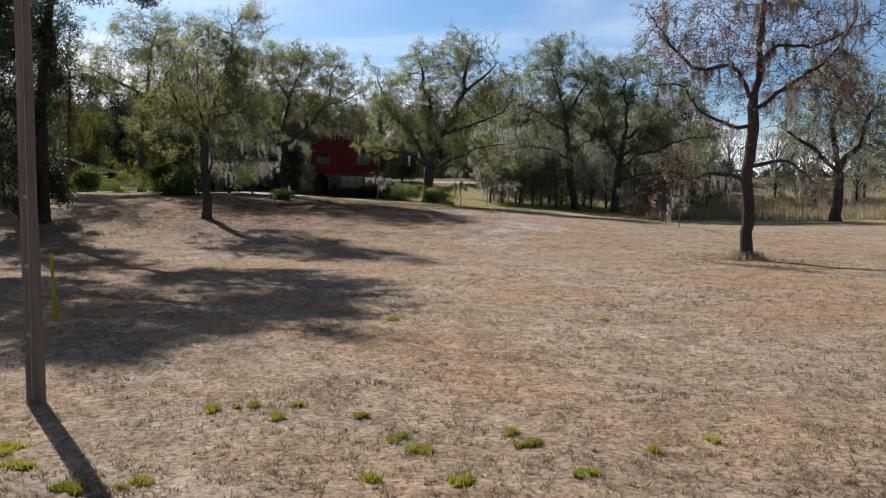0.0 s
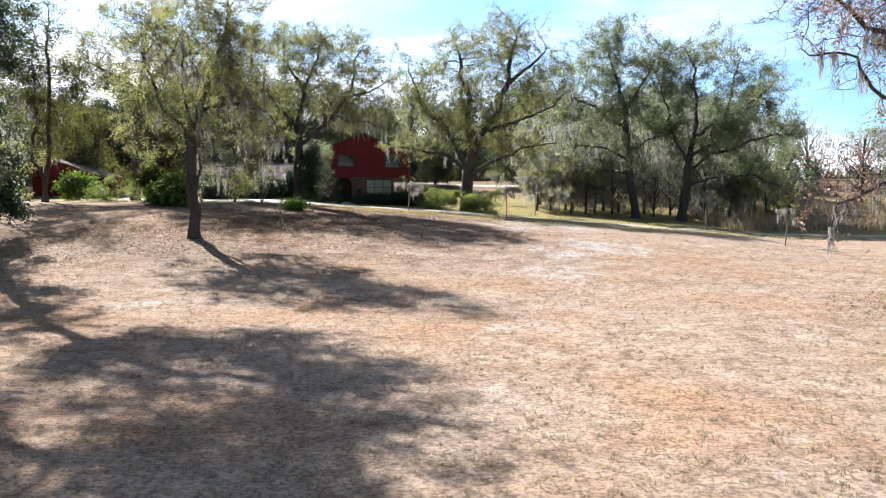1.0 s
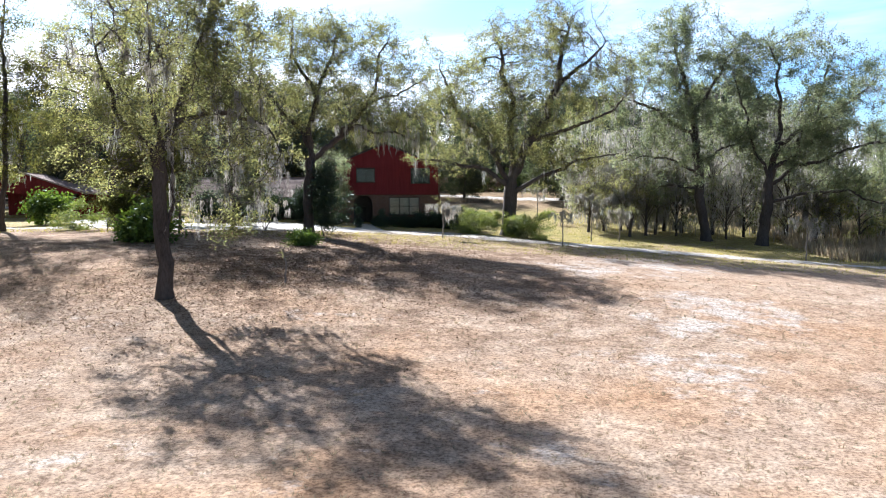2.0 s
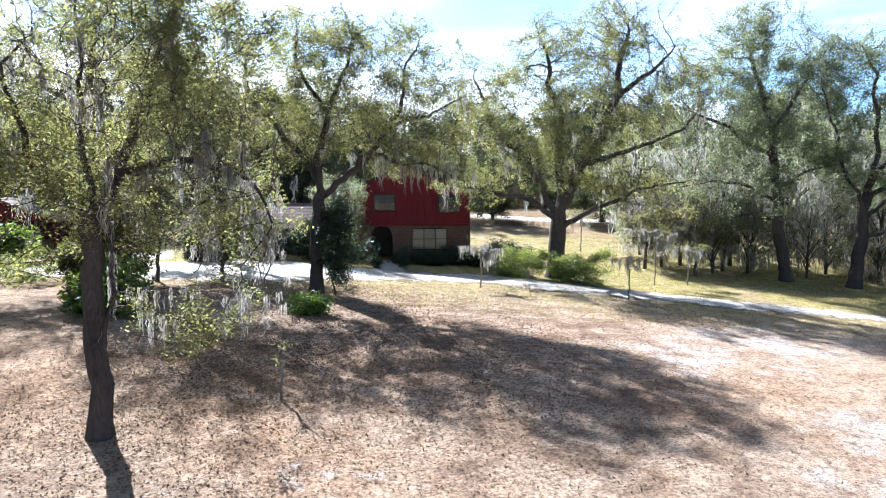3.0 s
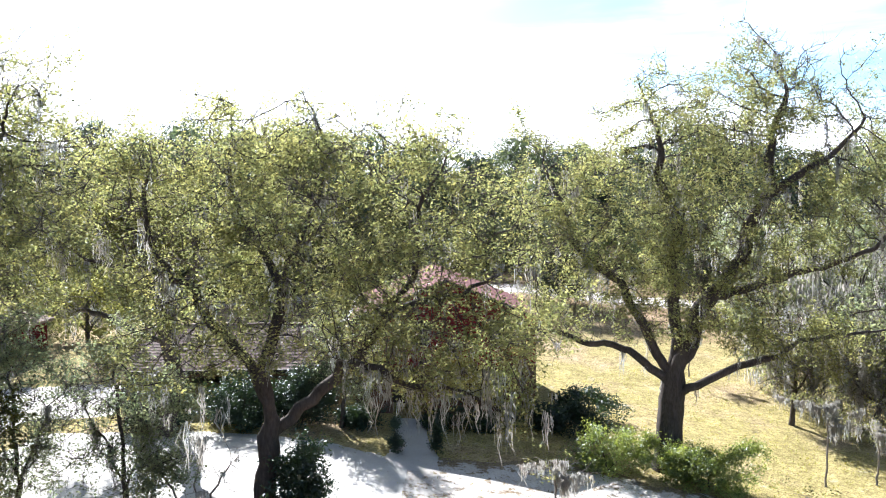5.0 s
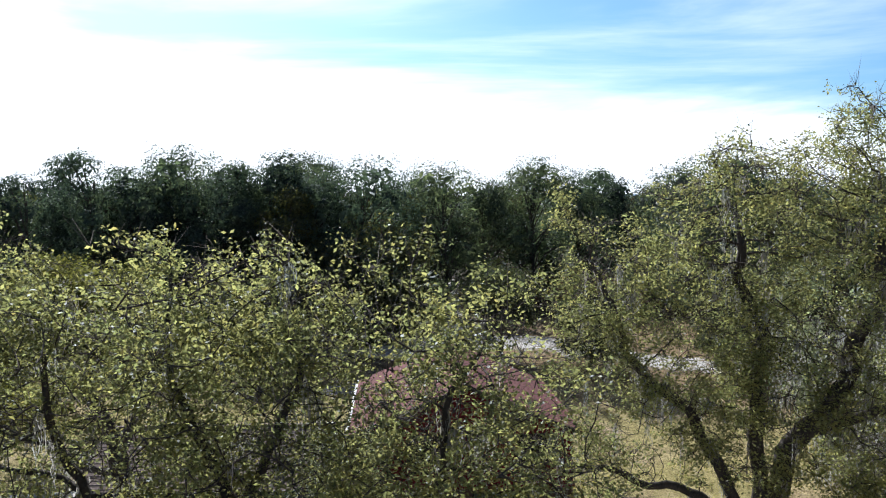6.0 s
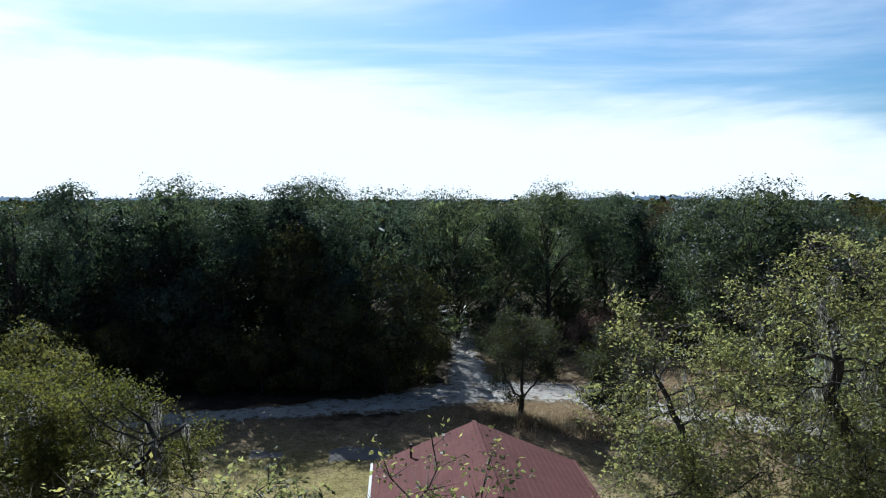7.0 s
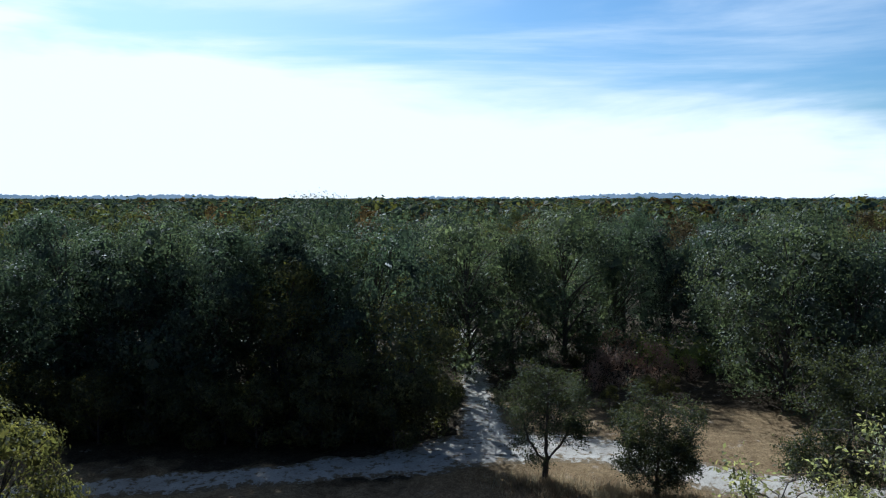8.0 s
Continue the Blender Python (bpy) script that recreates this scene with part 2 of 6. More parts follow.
def ground_material():
    m, nt, out = material("dry_lawn")
    geo = nt.nodes.new("ShaderNodeNewGeometry")
    broad = noise_node(nt, 0.09, 4.0, 0.6)
    mid = noise_node(nt, 0.7, 5.0, 0.65)
    fine = noise_node(nt, 9.0, 6.0, 0.75)
    straw = ramp_node(nt, mid, (0.3, (0.285, 0.205, 0.148)), (0.5, (0.385, 0.295, 0.222)), (0.72, (0.47, 0.38, 0.30)))
    rust = ramp_node(nt, mid, (0.3, (0.31, 0.19, 0.112)), (0.7, (0.45, 0.30, 0.19)))
    # the green lawn round the house; leaf mould under the woods, their shade painted in
    sep = nt.nodes.new("ShaderNodeSeparateXYZ")
    nt.links.new(geo.outputs["Position"], sep.inputs["Vector"])

    def ranged(v, a, b, lo=0.0, hi=1.0):
        r = nt.nodes.new("ShaderNodeMapRange")
        for k, q in zip(("From Min", "From Max", "To Min", "To Max"), (a, b, lo, hi)):
            r.inputs[k].default_value = q
        nt.links.new(v, r.inputs["Value"])
        return r.outputs["Result"]

    def maths(kind, a, b):
        q = nt.nodes.new("ShaderNodeMath")
        q.operation = kind
        nt.links.new(a, q.inputs[0])
        nt.links.new(b, q.inputs[1])
        return q.outputs["Value"]

    c = mixed(nt, maths("MULTIPLY", ranged(broad, 0.44, 0.64), ranged(sep.outputs["Y"], 52, 78, 1.0, 0.3)), straw, rust)
    patchy = noise_node(nt, 0.16, 4.0)
    wet = maths("MULTIPLY", maths("MULTIPLY", ranged(sep.outputs["Y"], 84, 98), ranged(sep.outputs["Y"], 138, 128)), ranged(patchy, 0.3, 0.5, 0.25, 0.95))
    c = mixed(nt, wet, c, ramp_node(nt, mid, (0.3, (0.24, 0.215, 0.085)), (0.7, (0.42, 0.36, 0.165))))
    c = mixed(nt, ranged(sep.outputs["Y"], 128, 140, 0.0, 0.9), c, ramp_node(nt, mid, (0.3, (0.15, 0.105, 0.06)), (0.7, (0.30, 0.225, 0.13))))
    # brown leaf mould under the oaks
    mould = maths("MULTIPLY", maths("MULTIPLY", ranged(sep.outputs["Y"], 54, 62), ranged(sep.outputs["Y"], 92, 84)), maths("MULTIPLY", ranged(sep.outputs["X"], 8, -2), ranged(noise_node(nt, 0.42, 6.0, 0.7), 0.46, 0.58, 0.0, 0.75)))
    c = mixed(nt, mould, c, ramp_node(nt, mid, (0.3, (0.13, 0.085, 0.058)), (0.7, (0.25, 0.17, 0.115))))
    # leaf mould, spread past the trees and darkened to hold their shade too
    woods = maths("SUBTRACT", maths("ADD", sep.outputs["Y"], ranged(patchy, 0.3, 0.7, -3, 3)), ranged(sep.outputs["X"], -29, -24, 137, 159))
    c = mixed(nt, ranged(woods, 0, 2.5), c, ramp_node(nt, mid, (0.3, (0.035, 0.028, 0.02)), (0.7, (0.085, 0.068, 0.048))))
    # bare pale sand showing through
    grit = noise_node(nt, 0.55, 7.0, 0.75)
    spot = None
    for px, py, pr in ((6.0, 65.0, 6.0), (0.3, 42.3, 3.0), (-2.2, 46.5, 2.2), (2.2, 55.5, 4.0), (-6.0, 43.4, 1.6), (-15.2, 45.4, 2.0), (-12.8, 61.5, 1.5), (1.0, 76.0, 6.0), (6.0, 81.0, 8.0), (4.0, 62.0, 4.0)):
        away = nt.nodes.new("ShaderNodeVectorMath")
        away.operation = "DISTANCE"
        nt.links.new(geo.outputs["Position"], away.inputs[0])
        away.inputs[1].default_value = (px, py, 0.0)
        near = ranged(away.outputs["Value"], pr, 0.0, 0.0, 0.26)
        spot = near if spot is None else maths("MAXIMUM", spot, near)
    bare = ramp_node(nt, maths("ADD", grit, spot), (0.60, (0, 0, 0)), (0.74, (0.75, 0.75, 0.75)))
    c = mixed(nt, bare, c, (0.50, 0.47, 0.44))
    c = mixed(nt, 0.8, c, ramp_node(nt, fine, (0.40, (0.42, 0.37, 0.33)), (0.5, (1, 1, 1)), (0.60, (1.42, 1.39, 1.34))), "MULTIPLY")
    c = mixed(nt, 0.6, c, ramp_node(nt, noise_node(nt, 2.6, 5.0, 0.7), (0.36, (0.55, 0.5, 0.45)), (0.5, (1, 1, 1)), (0.64, (1.3, 1.27, 1.2))), "MULTIPLY")
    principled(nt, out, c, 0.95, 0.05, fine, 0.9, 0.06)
    return m


GROUND = ground_material()


def sand_material():
    """Loose pale sand, broken by tufts and litter, which close in towards the edges of a track."""
    m, nt, out = material("pale_sand")
    broad, mid, fine = noise_node(nt, 0.5, 5.0, 0.6), noise_node(nt, 1.5, 7.0, 0.75), noise_node(nt, 9.0, 5.0, 0.75)
    rim = nt.nodes.new("ShaderNodeAttribute")
    rim.attribute_name = "rim"
    lift = nt.nodes.new("ShaderNodeMapRange")
    for k, q in zip(("From Min", "From Max", "To Min", "To Max"), (0.5, 1.0, 0.0, 0.2)):
        lift.inputs[k].default_value = q
    nt.links.new(rim.outputs["Fac"], lift.inputs["Value"])
    thick = nt.nodes.new("ShaderNodeMath")
    thick.operation = "ADD"
    nt.links.new(mid, thick.inputs[0])
    nt.links.new(lift.outputs["Result"], thick.inputs[1])
    c = ramp_node(nt, broad, (0.3, (0.42, 0.39, 0.36)), (0.7, (0.64, 0.62, 0.59)))
    tufts = ramp_node(nt, thick.outputs["Value"], (0.53, (0, 0, 0)), (0.60, (0.95, 0.95, 0.95)))
    c = mixed(nt, tufts, c, ramp_node(nt, fine, (0.3, (0.11, 0.08, 0.05)), (0.7, (0.30, 0.23, 0.145))))
    c = mixed(nt, 0.6, c, ramp_node(nt, fine, (0.34, (0.5, 0.48, 0.45)), (0.5, (1, 1, 1)), (0.7, (1.25, 1.24, 1.22))), "MULTIPLY")
    principled(nt, out, c, 0.95, 0.05, fine, 0.8, 0.05)
    return m


SAND = sand_material()
CONCRETE = grained("concrete", (0.44, 0.42, 0.39), (0.60, 0.58, 0.55), 0.8, 0.9, 0.1, None, 20.0, 0.3)
GREY_DIRT = grained("grey_packed_dirt", (0.20, 0.185, 0.175), (0.33, 0.31, 0.295), 0.9, 0.95, 0.05, None, 12.0, 0.4)
POLE_WOOD = grained("weathered_pole_wood", (0.13, 0.105, 0.085), (0.30, 0.25, 0.21), 2.2, 0.9, 0.1, (4, 4, 0.15), 24.0, 0.7, 0.01)
YELLOW = grained("yellow_plastic", (0.50, 0.36, 0.02), (0.72, 0.54, 0.03), 4.0, 0.45, 0.4, None, 30.0, 0.1)
GALVANISED = grained("galvanised_steel", (0.30, 0.31, 0.32), (0.48, 0.49, 0.50), 9.0, 0.5, 0.5, None, 60.0, 0.1)
RED_BOARD = grained("red_board_siding", (0.105, 0.014, 0.018), (0.20, 0.028, 0.034), 1.2, 0.75, 0.2, (6, 6, 0.4), 22.0, 0.5)
SHINGLE = grained("red_brown_shingle", (0.105, 0.042, 0.040), (0.185, 0.080, 0.075), 0.8, 0.9, 0.12, None, 9.0, 0.7, 0.03)
SHINGLE_TAN = grained("weathered_tan_shingle", (0.18, 0.135, 0.12), (0.34, 0.27, 0.24), 0.8, 0.9, 0.12, None, 9.0, 0.7, 0.03)
WHITE = grained("white_paint", (0.70, 0.70, 0.68), (0.82, 0.82, 0.80), 3.0, 0.5, 0.3, None, 30.0, 0.1)
DARK_TRIM = grained("dark_trim", (0.025, 0.02, 0.02), (0.06, 0.05, 0.045), 3.0, 0.6, 0.3)
CURTAIN = grained("cream_blind", (0.52, 0.46, 0.33), (0.68, 0.62, 0.48), 2.0, 0.9, 0.05)
# near-black wall colour that paints in the gloom of unlit interiors
ROOM_GLOOM = grained("painted_room_gloom", (0.06, 0.055, 0.05), (0.11, 0.10, 0.09), 2.0, 0.9, 0.05)


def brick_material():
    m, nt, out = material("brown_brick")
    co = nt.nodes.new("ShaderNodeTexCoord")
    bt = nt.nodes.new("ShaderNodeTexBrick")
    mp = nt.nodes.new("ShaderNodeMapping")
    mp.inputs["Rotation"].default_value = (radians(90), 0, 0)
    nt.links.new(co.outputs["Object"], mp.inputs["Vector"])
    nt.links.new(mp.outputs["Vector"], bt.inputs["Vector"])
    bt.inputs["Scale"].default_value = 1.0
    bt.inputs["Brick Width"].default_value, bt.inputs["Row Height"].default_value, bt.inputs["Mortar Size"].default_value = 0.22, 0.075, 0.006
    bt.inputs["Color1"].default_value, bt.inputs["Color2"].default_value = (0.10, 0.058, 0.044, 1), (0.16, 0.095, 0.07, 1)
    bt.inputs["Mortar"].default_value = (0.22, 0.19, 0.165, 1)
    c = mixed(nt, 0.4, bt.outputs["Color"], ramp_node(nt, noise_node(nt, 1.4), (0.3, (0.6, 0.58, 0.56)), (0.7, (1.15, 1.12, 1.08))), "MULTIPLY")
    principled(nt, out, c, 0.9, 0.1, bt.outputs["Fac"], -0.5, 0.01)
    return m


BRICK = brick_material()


def glass_material():
    m, nt, out = material("window_glass")
    g, t = nt.nodes.new("ShaderNodeBsdfGlossy"), nt.nodes.new("ShaderNodeBsdfTransparent")
    fr = nt.nodes.new("ShaderNodeFresnel")
    fr.inputs["IOR"].default_value = 1.5
    g.inputs["Roughness"].default_value = 0.03
    t.inputs["Color"].default_value = (0.8, 0.85, 0.85, 1)
    mx = nt.nodes.new("ShaderNodeMixShader")
    nt.links.new(fr.outputs["Fac"], mx.inputs["Fac"])
    nt.links.new(t.outputs["BSDF"], mx.inputs[1])
    nt.links.new(g.outputs["BSDF"], mx.inputs[2])
    nt.links.new(mx.outputs["Shader"], out.inputs["Surface"])
    return m


GLASS = glass_material()


# ---- building helpers ----
def lay(x, y):
    """The height of the ground: a low lawn, a gentle bank up to the house, and higher woods behind."""
    x, y = np.asarray(x, float), np.asarray(y, float)
    u = np.clip(x, -25, 25) / 20
    s1, s2 = 1 / (1 + np.exp(-np.clip((y - 62) / 6, -40, 40))), 1 / (1 + np.exp(-np.clip((y - 133) / 11, -40, 40)))
    return -0.908 + 2.746 * s1 + 5.9 * s2 + u * (-1.354 * s1 + 1.6 * s2) + 0.05 * np.sin(0.31 * x + 0.5) * np.sin(0.23 * y) + 0.03 * np.sin(0.9 * x) * np.sin(0.77 * y + 1)


def mesh_of(name, verts, quads=None, tris=None, smooth=False):
    """A mesh from arrays of corners, four-sided and three-sided faces."""
    me = bpy.data.meshes.new(name)
    verts = np.asarray(verts, np.float32).reshape(-1, 3)
    quads = np.zeros((0, 4), np.int32) if quads is None else np.asarray(quads, np.int32).reshape(-1, 4)
    tris = np.zeros((0, 3), np.int32) if tris is None else np.asarray(tris, np.int32).reshape(-1, 3)
    me.vertices.add(len(verts))
    me.vertices.foreach_set("co", verts.ravel())
    loops = np.concatenate([quads.ravel(), tris.ravel()])
    me.loops.add(len(loops))
    me.loops.foreach_set("vertex_index", loops)
    me.polygons.add(len(quads) + len(tris))
    starts = np.concatenate([np.arange(len(quads)) * 4, len(quads) * 4 + np.arange(len(tris)) * 3])
    me.polygons.foreach_set("loop_start", starts.astype(np.int32))
    me.update(calc_edges=True)
    if smooth:
        me.polygons.foreach_set("use_smooth", np.ones(len(me.polygons), bool))
    return me


def thing(name, place, label, category, group="", turn=0.0, kind=""):
    """An Empty at a thing's base, to hold its parts."""
    ob = new(name)
    ob.empty_display_size = 0.3
    ob.matrix_world = pose(*place, 0, 0, turn)
    return tagged(ob, label, category, group, kind)


def part(name, data, mat, parent=None, label="", at=None, kind=""):
    """Links a bmesh or mesh as one mesh object under a thing or a part."""
    if isinstance(data, bmesh.types.BMesh):
        me = bpy.data.meshes.new(name)
        data.to_mesh(me)
        data.free()
        data = me
    if mat is not None and not data.materials:
        data.materials.append(mat)
    ob = new(name, data)
    if parent is not None:
        ob.parent = parent
    if at is not None:
        ob.matrix_basis = at
    return tagged(ob, label, kind=kind)


def add_box(bm, x0, x1, y0, y1, z0, z1, bevel=0.0):
    got = bmesh.ops.create_cube(bm, size=1, matrix=Matrix.Translation(((x0 + x1) / 2, (y0 + y1) / 2, (z0 + z1) / 2)) @ Matrix.Diagonal((abs(x1 - x0), abs(y1 - y0), abs(z1 - z0), 1)))
    if bevel:
        edges = {e for v in got["verts"] for e in v.link_edges}
        bmesh.ops.bevel(bm, geom=list(edges), offset=bevel, segments=1, affect="EDGES")
    return bm


def box_bm(*a, bevel=0.0):
    return add_box(bmesh.new(), *a, bevel=bevel)


def slab(points, thick):
    """A flat plate over the four or more given corners, thick metres below them."""
    bm = bmesh.new()
    top = [bm.verts.new(p) for p in points]
    low = [bm.verts.new((p[0], p[1], p[2] - thick)) for p in points]
    bm.faces.new(top)
    bm.faces.new(low[::-1])
    for k in range(len(points)):
        j = (k + 1) % len(points)
        bm.faces.new((top[j], top[k], low[k], low[j]))
    bmesh.ops.recalc_face_normals(bm, faces=bm.faces)
    return bm


def extruded(outline, y0, y1):
    """A wall: an outline in x and z, from y0 to y1."""
    bm = bmesh.new()
    a = [bm.verts.new((x, y0, z)) for x, z in outline]
    b = [bm.verts.new((x, y1, z)) for x, z in outline]
    bm.faces.new(a)
    bm.faces.new(b[::-1])
    for k in range(len(outline)):
        j = (k + 1) % len(outline)
        bm.faces.new((a[j], a[k], b[k], b[j]))
    bmesh.ops.recalc_face_normals(bm, faces=bm.faces)
    bmesh.ops.triangulate(bm, faces=[f for f in bm.faces if len(f.verts) > 4])
    return bm


# ---- plants ----
def tube_mesh(name, chains, flare=None):
    """Round, tapered limbs along chains of (points, radii)."""
    verts, quads, tris, n0 = [], [], [], 0
    for pts, rad in chains:
        n = len(pts)
        k = 9 if rad[0] > 0.22 else 7 if rad[0] > 0.1 else 5 if rad[0] > 0.04 else 3
        tan = np.gradient(pts, axis=0)
        tan /= np.linalg.norm(tan, axis=1, keepdims=True) + 1e-9
        mean = np.abs(tan.mean(0))
        ref = np.eye(3)[int(np.argmin(mean))]
        u = np.cross(tan, ref)
        u /= np.linalg.norm(u, axis=1, keepdims=True) + 1e-9
        w = np.cross(tan, u)
        a = np.arange(k) * 2 * np.pi / k
        ring = pts[:, None] + rad[:, None, None] * (np.cos(a)[None, :, None] * u[:, None] + np.sin(a)[None, :, None] * w[:, None])
        verts.append(ring.reshape(-1, 3))
        i = n0 + np.arange(n - 1)[:, None] * k
        j = np.arange(k)[None]
        j2 = (j + 1) % k
        quads.append(np.stack([i + j, i + j2, i + k + j2, i + k + j], -1).reshape(-1, 4))
        n0 += n * k
    return mesh_of(name, np.concatenate(verts), np.concatenate(quads), smooth=True)


def resample(line, step):
    line = np.asarray(line, float)
    seg = np.linalg.norm(np.diff(line, axis=0), axis=1)
    s = np.r_[0, np.cumsum(seg)]
    n = max(2, int(s[-1] / step) + 1)
    q = np.linspace(0, s[-1], n)
    return np.stack([np.interp(q, s, line[:, k]) for k in range(3)], 1)


def grow(rng, lines, clouds, count, step, reach, kill, rounds=70, droop=0.0, wobble=0.25, crook=0.0):
    """Branches that spread from given limbs until they fill the crown's clouds (space colonisation).
    Returns nodes and each one's parent."""
    nodes, parent, along_limb = [], [], []
    for line in lines:
        pts = resample(line, step)
        if len(pts) > 2:
            knots = np.concatenate([np.zeros((1, 3)), rng.normal(0, 1, (max(2, len(pts) // 4), 3))])
            bend = np.stack([np.interp(np.linspace(0, len(knots) - 1, len(pts)), np.arange(len(knots)), knots[:, k]) for k in range(3)], 1)
            pts += bend * (crook if nodes else 0.25 * crook) + rng.normal(0, 0.1 * step, pts.shape) * (np.arange(len(pts)) > 0)[:, None]
        if not nodes:
            last = -1
        else:
            last = int(np.argmin(np.linalg.norm(np.array(nodes) - pts[0], axis=1)))
            pts = pts[1:]
        for k, p in enumerate(pts):
            along_limb.append(k / len(pts))
            nodes.append(p)
            parent.append(last)
            last = len(nodes) - 1
    share = np.array([c[6] if len(c) > 6 else c[3] * c[4] * c[5] for c in clouds], float)
    which = rng.choice(len(clouds), count, p=share / share.sum())
    d = rng.normal(size=(count, 3))
    d /= np.linalg.norm(d, axis=1, keepdims=True)
    c = np.array([q[:6] for q in clouds], float)[which]
    ph = rng.uniform(0, 6.28, (len(clouds), 3))[which]
    lumps = 0.86 + 0.26 * np.sin(5.1 * d[:, 0] + ph[:, 0]) * np.sin(4.7 * d[:, 1] + ph[:, 1]) + 0.2 * np.sin(7.3 * d[:, 2] + 3.1 * d[:, 0] + ph[:, 2])
    goal = c[:, :3] + d * c[:, 3:] * (lumps * rng.random(count) ** 0.42)[:, None]
    nodes, parent = np.array(nodes), list(parent)
    gap = np.full(count, 1e9)
    near = np.zeros(count, int)
    fresh, live = np.arange(len(nodes)), np.ones(count, bool)
    for _ in range(rounds):
        dist = np.linalg.norm(goal[:, None] - nodes[fresh][None], axis=2)
        best = dist.argmin(1)
        better = dist[np.arange(count), best] < gap
        gap[better], near[better] = dist[np.arange(count), best][better], fresh[best[better]]
        live &= gap > kill
        pull = live & (gap < reach)
        if not pull.any():
            break
        ids, inv = np.unique(near[pull], return_inverse=True)
        way = goal[pull] - nodes[near[pull]]
        way /= np.linalg.norm(way, axis=1, keepdims=True)
        sums = np.zeros((len(ids), 3))
        np.add.at(sums, inv, way)
        sums /= np.linalg.norm(sums, axis=1, keepdims=True) + 1e-9
        par = np.array(parent)[ids]
        along = nodes[ids] - nodes[np.maximum(par, 0)]
        along /= np.linalg.norm(along, axis=1, keepdims=True) + 1e-6
        sums += 0.35 * along + rng.normal(0, wobble, sums.shape) + (0, 0, -droop)
        sums /= np.linalg.norm(sums, axis=1, keepdims=True) + 1e-9
        fresh = np.arange(len(nodes), len(nodes) + len(ids))
        nodes = np.concatenate([nodes, nodes[ids] + step * sums])
        parent += ids.tolist()
        if len(nodes) > 12000:
            break
    return nodes, np.array(parent), np.array(along_limb)


def girths(parent, base, tip):
    kids = [[] for _ in parent]
    for k, p in enumerate(parent):
        if p >= 0:
            kids[p].append(k)
    tips = np.zeros(len(parent))
    for k in range(len(parent) - 1, -1, -1):
        tips[k] = max(1.0, tips[k])
        if parent[k] >= 0:
            tips[parent[k]] += tips[k]
    return np.maximum(tip, base * (tips / tips[0]) ** 0.57), kids


def chains_of(nodes, parent, rad, kids, flare=0.0, skip=0.0):
    """The tree taken apart into unbroken limbs, thickest first. Returns (points, radii) and each one's first node."""
    chains, stack = [], [(0, -1)]
    while stack:
        k, frm = stack.pop()
        line = [frm, k] if frm >= 0 else [k]
        while kids[k]:
            order = sorted(kids[k], key=lambda q: -rad[q])
            stack += [(q, k) for q in order[1:]]
            k = order[0]
            line.append(k)
        if len(line) < 2:
            continue
        pts, r = nodes[line].copy(), rad[line].copy()
        if frm >= 0:
            r[0] = r[1]
        if r.max() < skip:
            continue
        r[-1] *= 0.4
        if frm < 0 and flare:
            h = pts[:, 2] - pts[0, 2]
            r *= 1 + flare * np.exp(-h / 0.55)
        chains.append((pts, r))
    return chains


def leaf_mesh(name, rng, spots, size, spread, flat=0.5, slender=0.5):
    """Small folded leaves round the given twigs."""
    n = len(spots)
    c = spots + rng.normal(0, spread, (n, 3)) * (1, 1, 0.8)
    d = rng.normal(size=(n, 3))
    d[:, 2] = d[:, 2] * 0.6 - 0.25
    d /= np.linalg.norm(d, axis=1, keepdims=True)
    up = rng.normal(size=(n, 3)) * (1 - flat) + (0, 0, flat)
    w = np.cross(d, up)
    w /= np.linalg.norm(w, axis=1, keepdims=True) + 1e-9
    nrm = np.cross(w, d)
    ln = (size * rng.uniform(0.65, 1.35, n))[:, None]
    wd = ln * slender * rng.uniform(0.8, 1.2, n)[:, None]
    v = np.stack([c, c + d * ln * 0.5 + w * wd * 0.5 + nrm * ln * 0.12, c + d * ln, c + d * ln * 0.5 - w * wd * 0.5 + nrm * ln * 0.12], 1)
    return mesh_of(name, v.reshape(-1, 3), np.arange(4 * n).reshape(-1, 4))


def moss_mesh(name, rng, spots, length, strands, width=0.035, spread=0.15):
    """Hanging grey tassels: each a bunch of tapered, bent, ribbon-thin strands."""
    s = np.repeat(spots, strands, axis=0)
    bunch = np.repeat(length * rng.uniform(0.15, 1.0, len(spots)) ** 1.4 * 1.4, strands)
    n = len(s)
    s = s + rng.normal(0, spread, (n, 3)) * (1, 1, 0.5)
    ln = bunch * rng.uniform(0.2, 1.1, n)
    sway = rng.normal(0, 0.14, (n, 2)) * ln[:, None]
    a = rng.uniform(0, 2 * np.pi, n)
    r = (width * rng.uniform(0.5, 1.5, n))[:, None]
    side = np.stack([np.cos(a), np.sin(a), 0 * a], 1) * r
    turn = np.stack([-np.sin(a), np.cos(a), 0 * a], 1) * r
    rows = []
    for f, w, q in ((0.0, 0.6, 0.0), (0.3, 1.0, 0.7), (0.62, 0.75, -0.25), (1.0, 0.12, 0.35)):
        mid = s + np.concatenate([sway * q * (0.4 + f), -ln[:, None] * f], 1)
        rows += [mid - side * w - turn * q * 0.6, mid + side * w + turn * q * 0.6]
    i = np.arange(n)[:, None] * 8
    quads = np.concatenate([np.concatenate([i + k, i + k + 1, i + k + 3, i + k + 2], 1) for k in (0, 2, 4)])
    return mesh_of(name, np.stack(rows, 1).reshape(-1, 3), quads)


